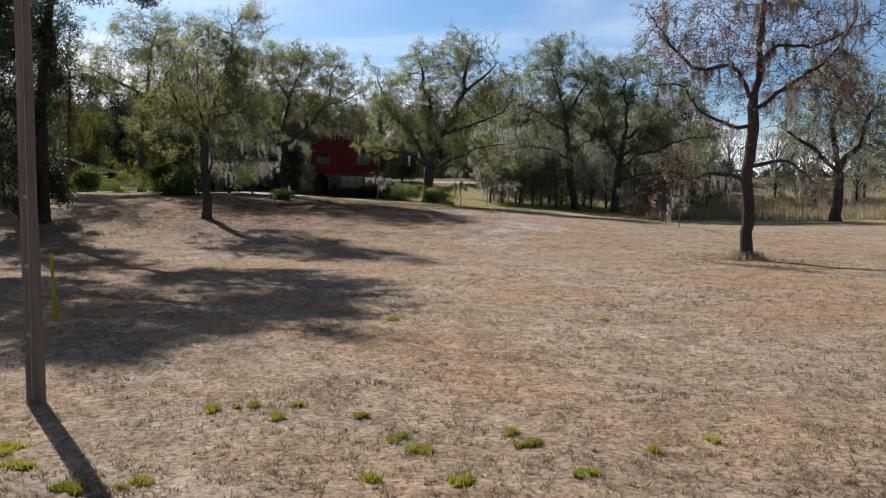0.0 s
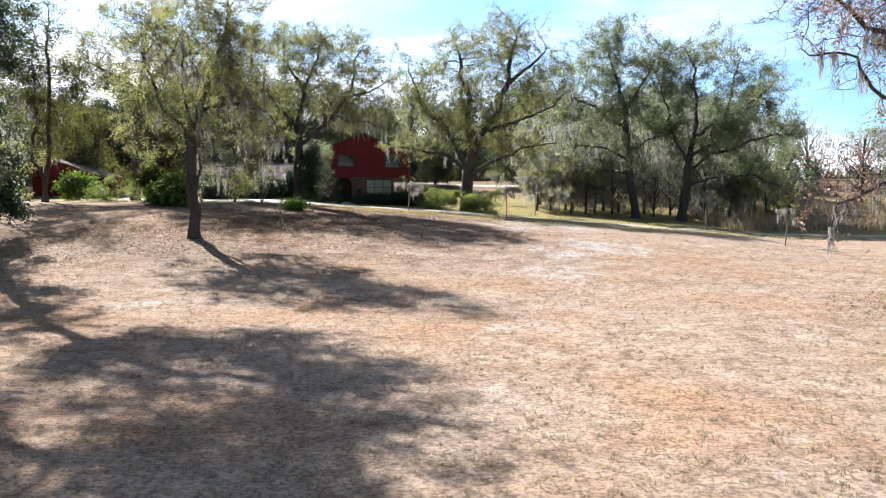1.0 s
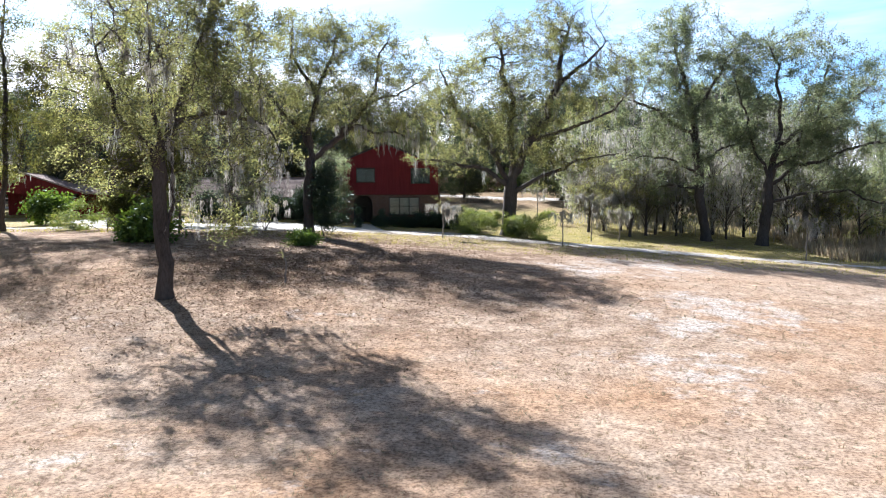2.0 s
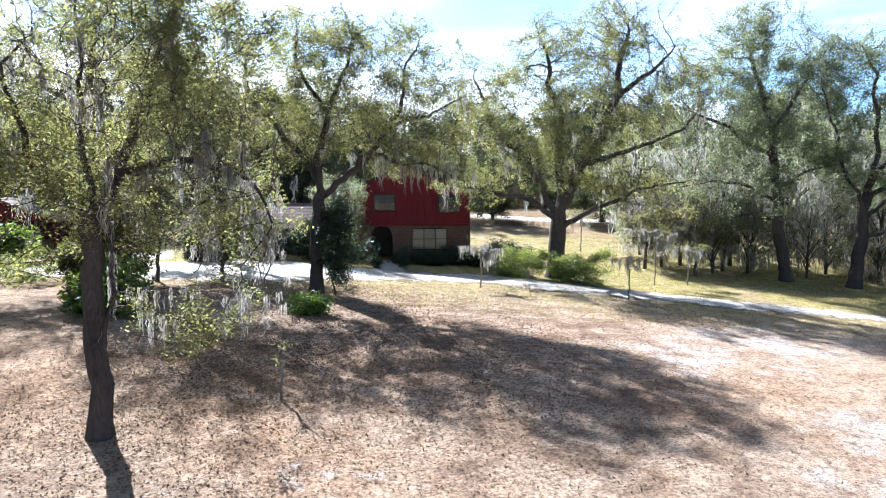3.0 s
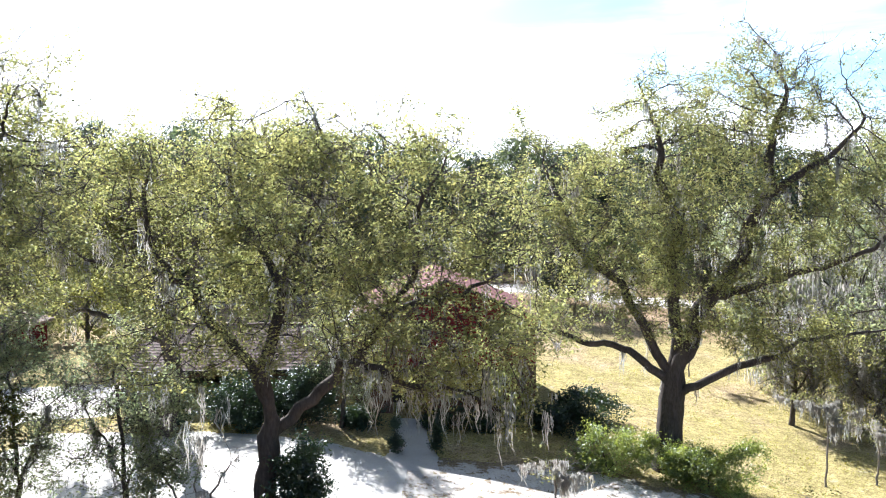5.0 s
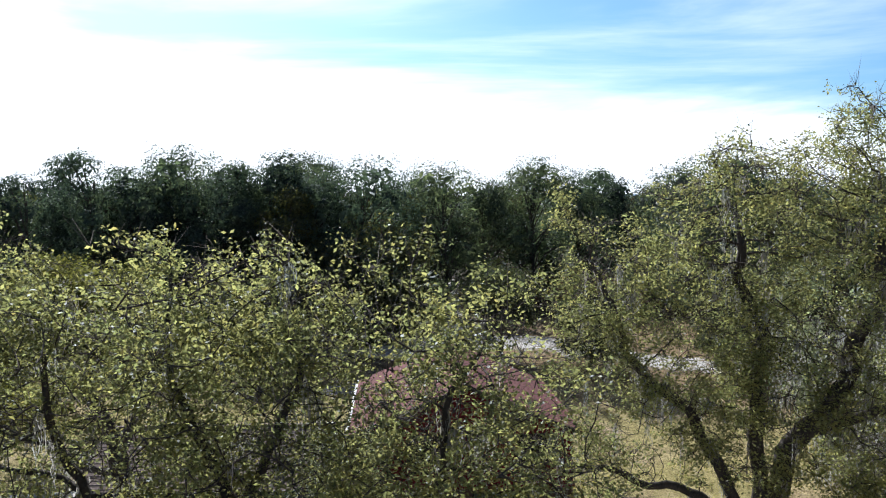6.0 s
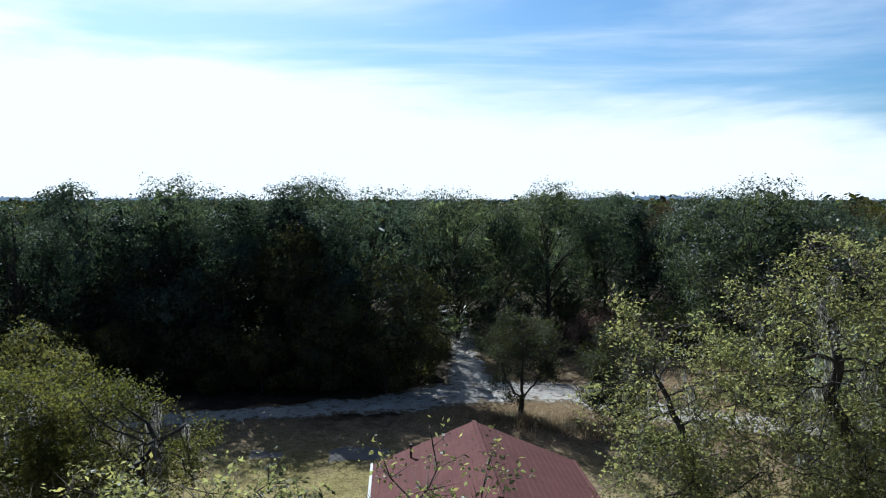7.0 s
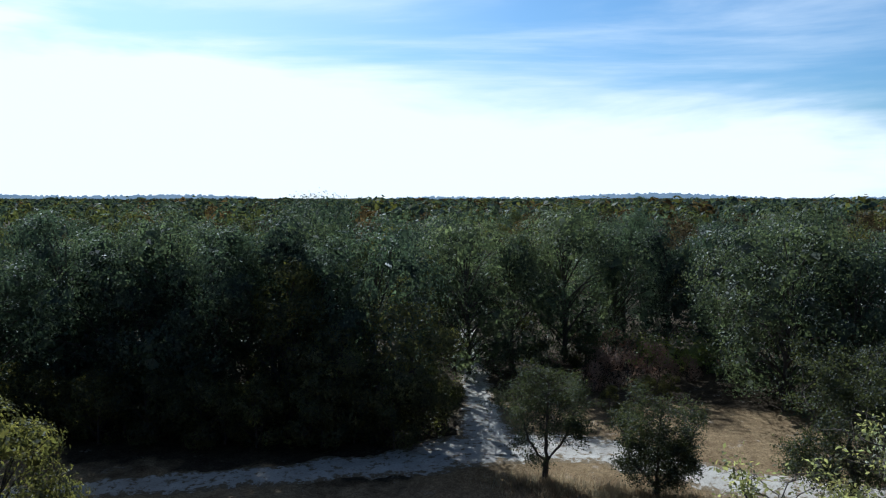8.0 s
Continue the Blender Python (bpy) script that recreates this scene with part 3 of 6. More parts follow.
def twig_mesh(name, rng, nodes, length, girth):
    """Fine straight twigs that stand off the thin branches."""
    n = len(nodes)
    d = rng.normal(size=(n, 3)) + (nodes - nodes.mean(0)) * 0.18 + (0, 0, 0.25)
    d /= np.linalg.norm(d, axis=1, keepdims=True)
    u = np.cross(d, rng.normal(size=(n, 3)))
    u /= np.linalg.norm(u, axis=1, keepdims=True) + 1e-9
    w = np.cross(d, u)
    a = np.arange(3) * 2 * np.pi / 3
    ring = nodes[:, None] + girth * (np.cos(a)[None, :, None] * u[:, None] + np.sin(a)[None, :, None] * w[:, None])
    end = (nodes + d * (length * rng.uniform(0.5, 1.4, n))[:, None])[:, None]
    v = np.concatenate([ring, end], 1).reshape(-1, 3)
    i = np.arange(n)[:, None] * 4
    return mesh_of(name, v, None, np.concatenate([np.concatenate([i + k, i + (k + 1) % 3, i + 3], 1) for k in range(3)]))


def tree(name, x, y, lines, clouds, label, category="tree", seed=1, girth=0.4, count=1500, step=0.42, leaves=26000, leaf=0.175,
         leaf_mat=None, moss=0, moss_len=0.9, bark=None, tip=0.015, spread=0.3, group="", reach=5.0, kill=0.5, skip=0.0,
         strands=14, flare=0.45, wobble=0.25, droop=0.0, limb_parts=5, fill=2.6, clump=1.6, twigs=0, drapes=(), moss_low=0.5, moss_width=0.014):
    """A tree with its foot at (x, y): given limbs in metres from the foot, and a crown that fills the given clouds
    (x, y, z, then three half-widths)."""
    rng = np.random.RandomState(seed)
    nodes, parent, along = grow(rng, lines, clouds, int(count * fill), step, reach, kill, wobble=wobble, droop=droop, crook=0.26 if girth > 0.25 else 0.05)
    rad, kids = girths(parent, girth, tip)
    rad[:len(along)] = np.maximum(rad[:len(along)], girth * 0.36 * (1 - 0.82 * along))
    chains = chains_of(nodes, parent, rad, kids, flare, skip)
    chains.sort(key=lambda c: -c[1][0])
    top = thing(name, (x, y, float(lay(x, y)) - 0.08), label, category, group)
    part("trunk", tube_mesh("trunk", chains[:1]), bark or BARK, top)
    for c in chains[1:1 + limb_parts]:
        part("limb", tube_mesh("limb", [c]), bark or BARK, top)
    if len(chains) > 1 + limb_parts:
        part("branchwork", tube_mesh("branchwork", chains[1 + limb_parts:]), bark or BARK, top, kind="stuff")
    thin = np.flatnonzero(rad < tip * 2.2)
    if twigs:
        part("twig_spray", twig_mesh("twig_spray", rng, nodes[rng.choice(thin, twigs)], 0.75, tip * 0.6), TWIG, top, kind="stuff")
    if leaves and len(thin):
        cell = np.floor(nodes[thin] / clump + rng.uniform(0, 1, 3)).astype(int)
        load = 0.025 + ((np.sin(cell @ (12.9898, 78.233, 37.719) + seed) * 43758.5453) % 1.0) ** 3.4
        sprig = 18
        spots = nodes[rng.choice(thin, leaves // sprig, p=load / load.sum())]
        spots = np.repeat(spots + rng.normal(0, spread * 0.8, spots.shape), sprig, axis=0)
        part("crown", leaf_mesh("crown", rng, spots, leaf, leaf * 1.3), leaf_mat or LEAF_OAK, top, kind="stuff")
    if moss:
        mid = np.array([k for k in range(len(nodes)) if tip * 1.2 < rad[k] < girth * 0.45 and nodes[k][2] > 1.6])
        order = rng.random(len(mid)) + moss_low * nodes[mid][:, 2] / max(nodes[:, 2].max(), 1)
        mid = mid[np.argsort(order)[:max(len(mid) * 2 // 3, 1)]]
        spots = nodes[rng.choice(mid, moss)]
        for x0, y0, z0, x1, y1, z1, n in drapes:
            f = rng.random((n, 1))
            spots = np.concatenate([spots, np.array((x0, y0, z0)) * (1 - f) + np.array((x1, y1, z1)) * f + rng.normal(0, 0.35, (n, 3))])
        room = np.clip(spots[:, 2] - 0.6, 0.2, None)
        part("spanish_moss", moss_mesh("spanish_moss", rng, spots, np.minimum(moss_len, room), strands, moss_width, 0.07), MOSS, top, "pale grey hanging moss strands", kind="stuff")
    return top


def shrub(name, x, y, clouds, label, seed=1, leaves=9000, leaf=0.12, mat=None, count=260, group="", girth=0.05, spread=0.16, category="shrub", lines=None):
    lines = lines or [[(0, 0, 0), (0.05, 0, 0.3)]]
    return tree(name, x, y, lines, clouds, label, category, seed, girth, count, 0.28, leaves, leaf, mat or LEAF_BRUSH, group=group,
                reach=4.0, kill=0.4, spread=spread, tip=0.008, flare=0.0, limb_parts=0)


# ---- ground ----
def spaced(inner0, inner1, step, far, growth=1.22):
    mid = list(np.arange(inner0, inner1 + step / 2, step))
    lo, hi, s = [inner0], [inner1], step
    while lo[-1] > -far:
        s *= growth
        lo.append(lo[-1] - s)
        hi.append(hi[-1] + s)
    return np.array(lo[:0:-1] + mid + hi[1:])


def build_ground():
    xs, ys = spaced(-75, 65, 1.0, 4500), spaced(-20, 180, 1.0, 4500)
    gx, gy = np.meshgrid(xs, ys)
    v = np.stack([gx, gy, lay(gx, gy)], -1).reshape(-1, 3)
    nx, ny = len(xs), len(ys)
    i = (np.arange(ny - 1)[:, None] * nx + np.arange(nx - 1)[None]).ravel()
    q = np.stack([i, i + 1, i + nx + 1, i + nx], 1)
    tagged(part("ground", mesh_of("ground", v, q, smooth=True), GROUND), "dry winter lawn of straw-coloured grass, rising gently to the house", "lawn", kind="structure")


build_ground()


def strip(name, line, widths, mat, label, category, rise=0.035, ragged=0.5, seed=3, across=6, step=0.5):
    """A track laid on the ground along a line, with uneven edges."""
    rng = np.random.RandomState(seed)
    line = np.asarray(line, float)
    seg = np.linalg.norm(np.diff(line, axis=0), axis=1)
    s = np.r_[0, np.cumsum(seg)]
    q = np.arange(0, s[-1], step)
    p = np.stack([np.interp(q, s, line[:, k]) for k in (0, 1)], 1)
    for _ in range(12):
        p[1:-1] = (p[:-2] + p[1:-1] * 2 + p[2:]) / 4
    w = np.interp(q, s, widths)
    t = np.gradient(p, axis=0)
    t /= np.linalg.norm(t, axis=1, keepdims=True)
    nrm = np.stack([-t[:, 1], t[:, 0]], 1)
    rough = np.stack([np.convolve(rng.normal(0, 1, len(q) + 4), np.ones(5) / 5, "valid") * 1.2 + rng.normal(0, 0.35, len(q)) for _ in range(2)], 1) * ragged
    e = np.linspace(-1, 1, across + 1)
    off = np.where(e[None] < 0, e[None] * (w + rough[:, 0])[:, None], e[None] * (w + rough[:, 1])[:, None])
    pts = p[:, None] + off[:, :, None] * nrm[:, None]
    crown = rise * (1 - np.abs(e) ** 6)[None] - 0.02 * (np.abs(e) == 1)[None]
    z = lay(pts[..., 0], pts[..., 1]) + crown + 0.004
    v = np.concatenate([pts, z[..., None]], -1).reshape(-1, 3)
    k = across + 1
    i = (np.arange(len(q) - 1)[:, None] * k + np.arange(across)[None]).ravel()
    me = mesh_of(name, v, np.stack([i + 1, i, i + k, i + k + 1], 1), smooth=True)
    rim = me.attributes.new("rim", "FLOAT", "POINT")
    rim.data.foreach_set("value", np.tile(np.abs(e), len(q)).astype(np.float32))
    return tagged(part(name, me, mat), label, category, kind="structure")


strip("road", [(-75, 92), (-52, 90), (-38, 90), (-30, 90), (-24.5, 89.9), (-20.5, 93), (-15.5, 97.2), (-11, 98.6), (-6, 98), (0, 96.2), (5, 95.4), (12, 94.2), (25, 92.5), (48, 90), (110, 86)],
      [2.0, 2.2, 2.4, 2.5, 2.6, 3.0, 3.5, 3.3, 3.0, 2.8, 2.9, 2.2, 1.8, 1.8, 1.8], SAND, "pale sand and gravel driveway across the lawn", "driveway", seed=4)
strip("pavement", [(-16.6, 98.4), (-17.5, 102.5), (-18.6, 106.6)], [1.9, 1.0, 0.9], CONCRETE, "pale concrete front walk to the arched door", "walkway", rise=0.05, ragged=0.02, seed=5)
strip("road_behind", [(-100, 117), (-72, 127), (-54.4, 133.1), (-46.8, 135.9), (-38.8, 138.6), (-31.4, 141.4), (-26.5, 145), (-20, 147.6), (-14.6, 147.6), (-9, 145.2), (-3.5, 142.8), (4, 142), (14, 141), (40, 139)],
      [2.0, 2.0, 2.0, 2.1, 2.3, 2.6, 3.8, 4.0, 3.4, 2.9, 2.8, 2.4, 2.0, 2.0], SAND, "white sand track along the edge of the woods", "track", seed=6)
strip("road_spur", [(-23.6, 147.5), (-24.8, 151.5), (-25.6, 156), (-27, 163), (-29.5, 176), (-34, 200)], [3.2, 2.7, 2.1, 1.9, 1.8, 1.8], SAND, "white sand track turning into the woods", "track", rise=0.05, seed=7)
strip("parking_court", [(-37, 94.6), (-31, 95.0), (-25, 95.8), (-20.5, 96.4), (-16.5, 97)], [5.0, 5.4, 5.4, 4.4, 2.6], CONCRETE, "wide pale court of worn concrete before the house", "driveway", rise=0.06, ragged=0.25, seed=11, across=10)
for k, (p, q, w) in enumerate((((-37.9, 129.3), (-35.5, 129.9), 1.0), ((-31.9, 130.0), (-27.3, 131.1), 1.3))):
    strip("dirt_patch", [p, ((p[0] + q[0]) / 2, (p[1] + q[1]) / 2 + 0.2), q], [w, w * 1.2, w], GREY_DIRT, "grey packed dirt patch in the rough grass behind the house", "dirt patch", rise=0.01, ragged=0.7, seed=20 + k)
strip("parking_slab", [(-47, 103), (-41.5, 104.5), (-37, 106.5)], [4.2, 4.4, 4.2], CONCRETE, "bright concrete parking apron before the garage wing", "pavement", rise=0.06, ragged=0.05, seed=9)
strip("garage_path", [(-41, 91), (-41.5, 100), (-41.5, 104)], [1.9, 1.9, 2.2], CONCRETE, "concrete drive to the garage wing", "driveway", rise=0.05, ragged=0.08, seed=10)


# ---- house ----
def window(parent, x0, x1, z0, z1, y, panes, rows=2, behind=None):
    """A framed window in a wall whose outer face lies at y, with mullions, panes and a sill."""
    win = part("window", box_bm(x0 - 0.07, x1 + 0.07, y - 0.03, y + 0.1, z1, z1 + 0.09, bevel=0.01), DARK_TRIM, parent, "dark window frame")
    fr = bmesh.new()
    add_box(fr, x0 - 0.07, x0, y - 0.03, y + 0.1, z0, z1)
    add_box(fr, x1, x1 + 0.07, y - 0.03, y + 0.1, z0, z1)
    for k in range(1, panes):
        u = x0 + (x1 - x0) * k / panes
        add_box(fr, u - 0.03, u + 0.03, y - 0.01, y + 0.08, z0, z1)
    for k in range(1, rows):
        u = z0 + (z1 - z0) * k / rows
        add_box(fr, x0, x1, y, y + 0.07, u - 0.025, u + 0.025)
    part("frame", fr, DARK_TRIM, win)
    part("sill", box_bm(x0 - 0.12, x1 + 0.12, y - 0.1, y + 0.12, z0 - 0.08, z0, bevel=0.01), DARK_TRIM, win)
    for a in range(panes):
        for b in range(rows):
            u0, u1 = x0 + (x1 - x0) * a / panes, x0 + (x1 - x0) * (a + 1) / panes
            w0, w1 = z0 + (z1 - z0) * b / rows, z0 + (z1 - z0) * (b + 1) / rows
            pane = part("pane", box_bm(u0 + 0.03, u1 - 0.03, y + 0.03, y + 0.045, w0 + 0.025, w1 - 0.025), GLASS, win)
            pane.visible_shadow = False
    # a pale blind, or a dark sheet that paints the unlit room
    if behind is not None:
        part("blind", box_bm(x0, x1, y + 0.16, y + 0.18, z0, z1), behind, win, "pale closed blind, or dark sheet painted as an unlit room")
    return win


def gable_roof(parent, x0, x1, y0, y1, eave, ridge, mat, along="y", thick=0.16, trim=True, trim_mat=None):
    """Two slopes with thickness, a ridge cap, and fascia boards along the eaves and gables."""
    roof = None
    if along == "y":
        m = (x0 + x1) / 2
        sides = [[(x0, y0, eave), (m, y0, ridge), (m, y1, ridge), (x0, y1, eave)], [(m, y0, ridge), (x1, y0, eave), (x1, y1, eave), (m, y1, ridge)]]
        cap = [(m - 0.12, y0 - 0.01, ridge - 0.02), (m + 0.12, y0 - 0.01, ridge - 0.02), (m + 0.12, y1 + 0.01, ridge - 0.02), (m - 0.12, y1 + 0.01, ridge - 0.02)]
    else:
        m = (y0 + y1) / 2
        sides = [[(x0, y0, eave), (x1, y0, eave), (x1, m, ridge), (x0, m, ridge)], [(x0, m, ridge), (x1, m, ridge), (x1, y1, eave), (x0, y1, eave)]]
        cap = [(x0 - 0.01, m - 0.12, ridge - 0.02), (x1 + 0.01, m - 0.12, ridge - 0.02), (x1 + 0.01, m + 0.12, ridge - 0.02), (x0 - 0.01, m + 0.12, ridge - 0.02)]
    roof = part("roof", slab(sides[0], thick), mat, parent)
    part("slope", slab(sides[1], thick), mat, roof)
    part("ridge_cap", slab([(a, b, c + 0.07) for a, b, c in cap], 0.06), mat, roof)
    # courses of shingles, each a thin lip across the slope
    courses = bmesh.new()
    n = 16
    for s in sides:
        a, b, c, d = (Vector(q) for q in s)
        low0, low1, up0, up1 = (a, d, b, c) if along == "y" and s is sides[0] else (b, c, a, d) if along == "y" else (a, b, d, c) if s is sides[0] else (d, c, a, b)
        for k in range(1, n):
            f0, f1 = k / n, k / n + 0.012
            p = [low0.lerp(up0, f0), low1.lerp(up1, f0), low1.lerp(up1, f1), low0.lerp(up0, f1)]
            vs = [courses.verts.new(q + Vector((0, 0, h))) for q, h in zip(p, (0.022, 0.022, 0.006, 0.006))]
            vd = [courses.verts.new(q + Vector((0, 0, -0.02))) for q in p[:2]]
            courses.faces.new(vs)
            courses.faces.new((vs[0], vs[1], vd[1], vd[0]))
    part("shingle_course", courses, mat, roof)
    if trim:
        tm = trim_mat or WHITE
        if along == "y":
            for x in (x0, x1):
                s = 1 if x == x1 else -1
                part("gutter", box_bm(min(x, x + s * 0.16), max(x, x + s * 0.16), y0, y1, eave - 0.2, eave + 0.03, bevel=0.02), tm if x == x0 else mat, parent, "white eaves gutter" if x == x0 else "")
        else:
            for y in (y0, y1):
                s = 1 if y == y1 else -1
                part("gutter", box_bm(x0, x1, min(y, y + s * 0.14), max(y, y + s * 0.14), eave - 0.2, eave + 0.02, bevel=0.02), tm, parent, "eaves gutter")
    return roof


def build_house():
    base = 3.05
    h = thing("house", (-16.6, 107.6, base), "two-storey house of brown brick and dark red boards", "house", turn=14.0)
    fl, eave, ridge, deep, half, wall = 3.45, 6.25, 8.6, 11.0, 5.4, 0.25
    # lower front wall: arch on one side, a wide window on the other
    arc = [(-2.2 + 0.95 * math.cos(a), 2.35 + 0.95 * math.sin(a)) for a in np.linspace(math.pi, 0, 13)]
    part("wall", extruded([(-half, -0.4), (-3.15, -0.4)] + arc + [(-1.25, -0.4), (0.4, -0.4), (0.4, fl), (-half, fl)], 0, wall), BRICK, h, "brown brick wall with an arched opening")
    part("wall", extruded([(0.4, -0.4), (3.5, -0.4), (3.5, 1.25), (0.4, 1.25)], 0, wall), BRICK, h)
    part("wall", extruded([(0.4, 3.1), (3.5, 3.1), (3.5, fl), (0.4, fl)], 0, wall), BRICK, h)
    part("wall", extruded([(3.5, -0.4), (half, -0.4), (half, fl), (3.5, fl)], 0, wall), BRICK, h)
    window(h, 0.47, 3.43, 1.33, 3.01, 0.03, 3, 2, CURTAIN)
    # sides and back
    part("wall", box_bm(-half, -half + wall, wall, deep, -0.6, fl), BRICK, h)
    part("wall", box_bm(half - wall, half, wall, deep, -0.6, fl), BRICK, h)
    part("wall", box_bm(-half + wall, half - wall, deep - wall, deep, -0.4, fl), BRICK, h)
    # red upper storey, two windows cut through the front
    up = 0.06
    for x0, x1, z0, z1 in ((-half, -2.9, fl, eave), (-2.9, -1.0, fl, 4.55), (-2.9, -1.0, 6.05, eave), (-1.0, 2.6, fl, eave), (2.6, 4.6, fl, 4.45), (2.6, 4.6, 6.05, eave), (4.6, half, fl, eave)):
        part("upper_wall", box_bm(x0, x1, -up, wall, z0, z1), RED_BOARD, h, "dark red board wall")
    part("gable", extruded([(-half, eave), (half, eave), (0, ridge - 0.18)], -up, wall - 0.02), RED_BOARD, h)
    part("gable", extruded([(-half, eave), (half, eave), (0, ridge - 0.18)], deep - 0.2, deep), RED_BOARD, h)
    part("upper_wall", box_bm(-half - up, -half + wall, wall, deep, fl, eave), RED_BOARD, h)
    part("upper_wall", box_bm(half - wall, half + up, wall, deep, fl, eave), RED_BOARD, h)
    part("upper_wall", box_bm(-half + wall, half - wall, deep - wall, deep, fl, eave), RED_BOARD, h)
    # batten strips over the board joints
    for k in range(19):
        x = -half + 0.3 + k * 0.6
        if -3.05 < x < -0.85 or 2.45 < x < 4.75 or x > half - 0.05:
            continue
        part("batten", box_bm(x - 0.03, x + 0.03, -up - 0.035, -up, fl + 0.02, eave - 0.02), RED_BOARD, h)
    window(h, -2.82, -1.08, 4.63, 5.97, -0.03, 2, 2, ROOM_GLOOM)
    window(h, 2.68, 4.52, 4.53, 5.97, -0.03, 2, 2, ROOM_GLOOM)
    part("band", box_bm(-half - 0.08, half + 0.08, -0.14, -up, fl - 0.12, fl + 0.06, bevel=0.02), RED_BOARD, h)
    # porch behind the arch, floors
    part("floor", box_bm(-half + wall, half - wall, wall, deep - wall, -0.4, 0.02), CONCRETE, h)
    part("upper_floor", box_bm(-half + wall, half - wall, wall, deep - wall, fl - 0.2, fl), ROOM_GLOOM, h)
    # porch wall painted dark for the shade behind the arch
    part("porch_wall", box_bm(-half + wall, -0.4, 2.3, 2.45, 0.02, fl - 0.2), ROOM_GLOOM, h)
    door = part("door", box_bm(-2.75, -1.8, 2.22, 2.28, 0.05, 2.1, bevel=0.01), DARK_TRIM, h, "dark panelled front door")
    for a, b in ((0.2, 0.95), (1.1, 1.95)):
        part("panel", box_bm(-2.62, -1.93, 2.195, 2.22, a, b, bevel=0.01), DARK_TRIM, door)
    gable_roof(h, -half - 0.3, half + 0.3, -0.45, deep + 0.4, eave - 0.02, ridge, SHINGLE)
    for s in (-1, 1):
        part("rake_board", extruded([(s * (half + 0.3), eave - 0.2), (s * (half + 0.3), eave - 0.02), (0, ridge - 0.02), (0, ridge - 0.2)], -0.5, -0.455), DARK_TRIM, h)
    vent = bmesh.new()
    bmesh.ops.create_cone(vent, cap_ends=True, segments=10, radius1=0.06, radius2=0.06, depth=0.9, matrix=Matrix.Translation((-3.6, 9.6, eave + 1.1)))
    bmesh.ops.create_cone(vent, cap_ends=True, segments=10, radius1=0.1, radius2=0.1, depth=0.14, matrix=Matrix.Translation((-3.6, 9.6, eave + 1.55)))
    part("vent_pipe", vent, DARK_TRIM, h, "dark roof vent pipe")
    # chimney on the far side
    ch = part("chimney", box_bm(half + 0.06, half + 0.9, 4.4, 5.6, -0.6, 5.4), BRICK, h, "brown brick chimney")
    part("chimney_cap", box_bm(half + 0.04, half + 0.98, 4.32, 5.68, 5.4, 5.52, bevel=0.02), CONCRETE, ch)


def build_wing():
    base = 3.4
    w = thing("garage_wing", (-22.9, 107.6, base), "one-storey brown brick wing with a weathered tan shingle roof", "house wing", turn=14.0)
    x0, x1, d, eave, ridge = -12.5, -0.4, 7.6, 2.75, 4.85
    part("wall", extruded([(x0, -0.5), (-11.6, -0.5), (-11.6, 2.2), (-7.0, 2.2), (-7.0, -0.5), (x1, -0.5), (x1, eave), (x0, eave)], 0, 0.24), BRICK, w)
    part("wall", box_bm(x0, x0 + 0.24, 0.24, d, -0.5, eave), BRICK, w)
    part("wall", box_bm(x0 + 0.24, x1, d - 0.24, d, -0.5, eave), BRICK, w)
    part("gable", extruded([(0, eave), (d, eave), (d / 2, ridge - 0.2)], 0, 0.2), RED_BOARD, w, "red gable boards", at=Matrix.Translation((x0 + 0.2, 0, 0)) @ Matrix.Rotation(radians(90), 4, "Z"))
    part("garage_back", box_bm(x0 + 0.24, -6.5, 5.6, 5.75, -0.2, eave), ROOM_GLOOM, w)
    part("garage_floor", box_bm(x0 + 0.24, x1, 0.24, d - 0.24, -0.5, 0.04), CONCRETE, w)
    window(w, -5.4, -3.6, 0.95, 2.1, -0.012, 2, 2, ROOM_GLOOM)
    gable_roof(w, x0 - 0.5, x1 - 0.02, -0.6, d + 0.5, eave - 0.02, ridge, SHINGLE_TAN, along="x", trim_mat=DARK_TRIM)
    for k in (0, 1):
        part("porch_post", box_bm(x0 - 0.2 + k * 5.4, x0 + 0.0 + k * 5.4, -0.58, -0.38, -0.5, eave - 0.2, bevel=0.02), WHITE, w, "white porch post")


def build_carport():
    c = thing("carport", (-56, 109.5, 3.9), "open carport with dark red gable and a shallow reddish roof", "carport", turn=8.0)
    gable_roof(c, -6.2, 6.2, -0.4, 8.6, 2.9, 5.0, SHINGLE_TAN, along="y", trim_mat=RED_BOARD)
    part("gable", extruded([(-6, 2.75), (6, 2.75), (6, 2.9), (0, 4.85), (-6, 2.9)], -0.2, -0.05), RED_BOARD, c, "dark red gable board")
    part("gable", extruded([(-6, 2.75), (6, 2.75), (6, 2.9), (0, 4.85), (-6, 2.9)], 8.2, 8.35), RED_BOARD, c)
    for x in (-5.8, -0.1, 5.6):
        for y in (-0.1, 8.1):
            part("post", box_bm(x, x + 0.2, y, y + 0.2, -0.5, 2.76, bevel=0.015), RED_BOARD, c)
    part("back_wall", box_bm(-5.6, 5.6, 8.0, 8.1, -0.5, 2.75), RED_BOARD, c)
    part("floor", box_bm(-6, 6, -0.3, 8.5, -0.5, 0.06), CONCRETE, c)


build_house()
build_wing()
build_carport()


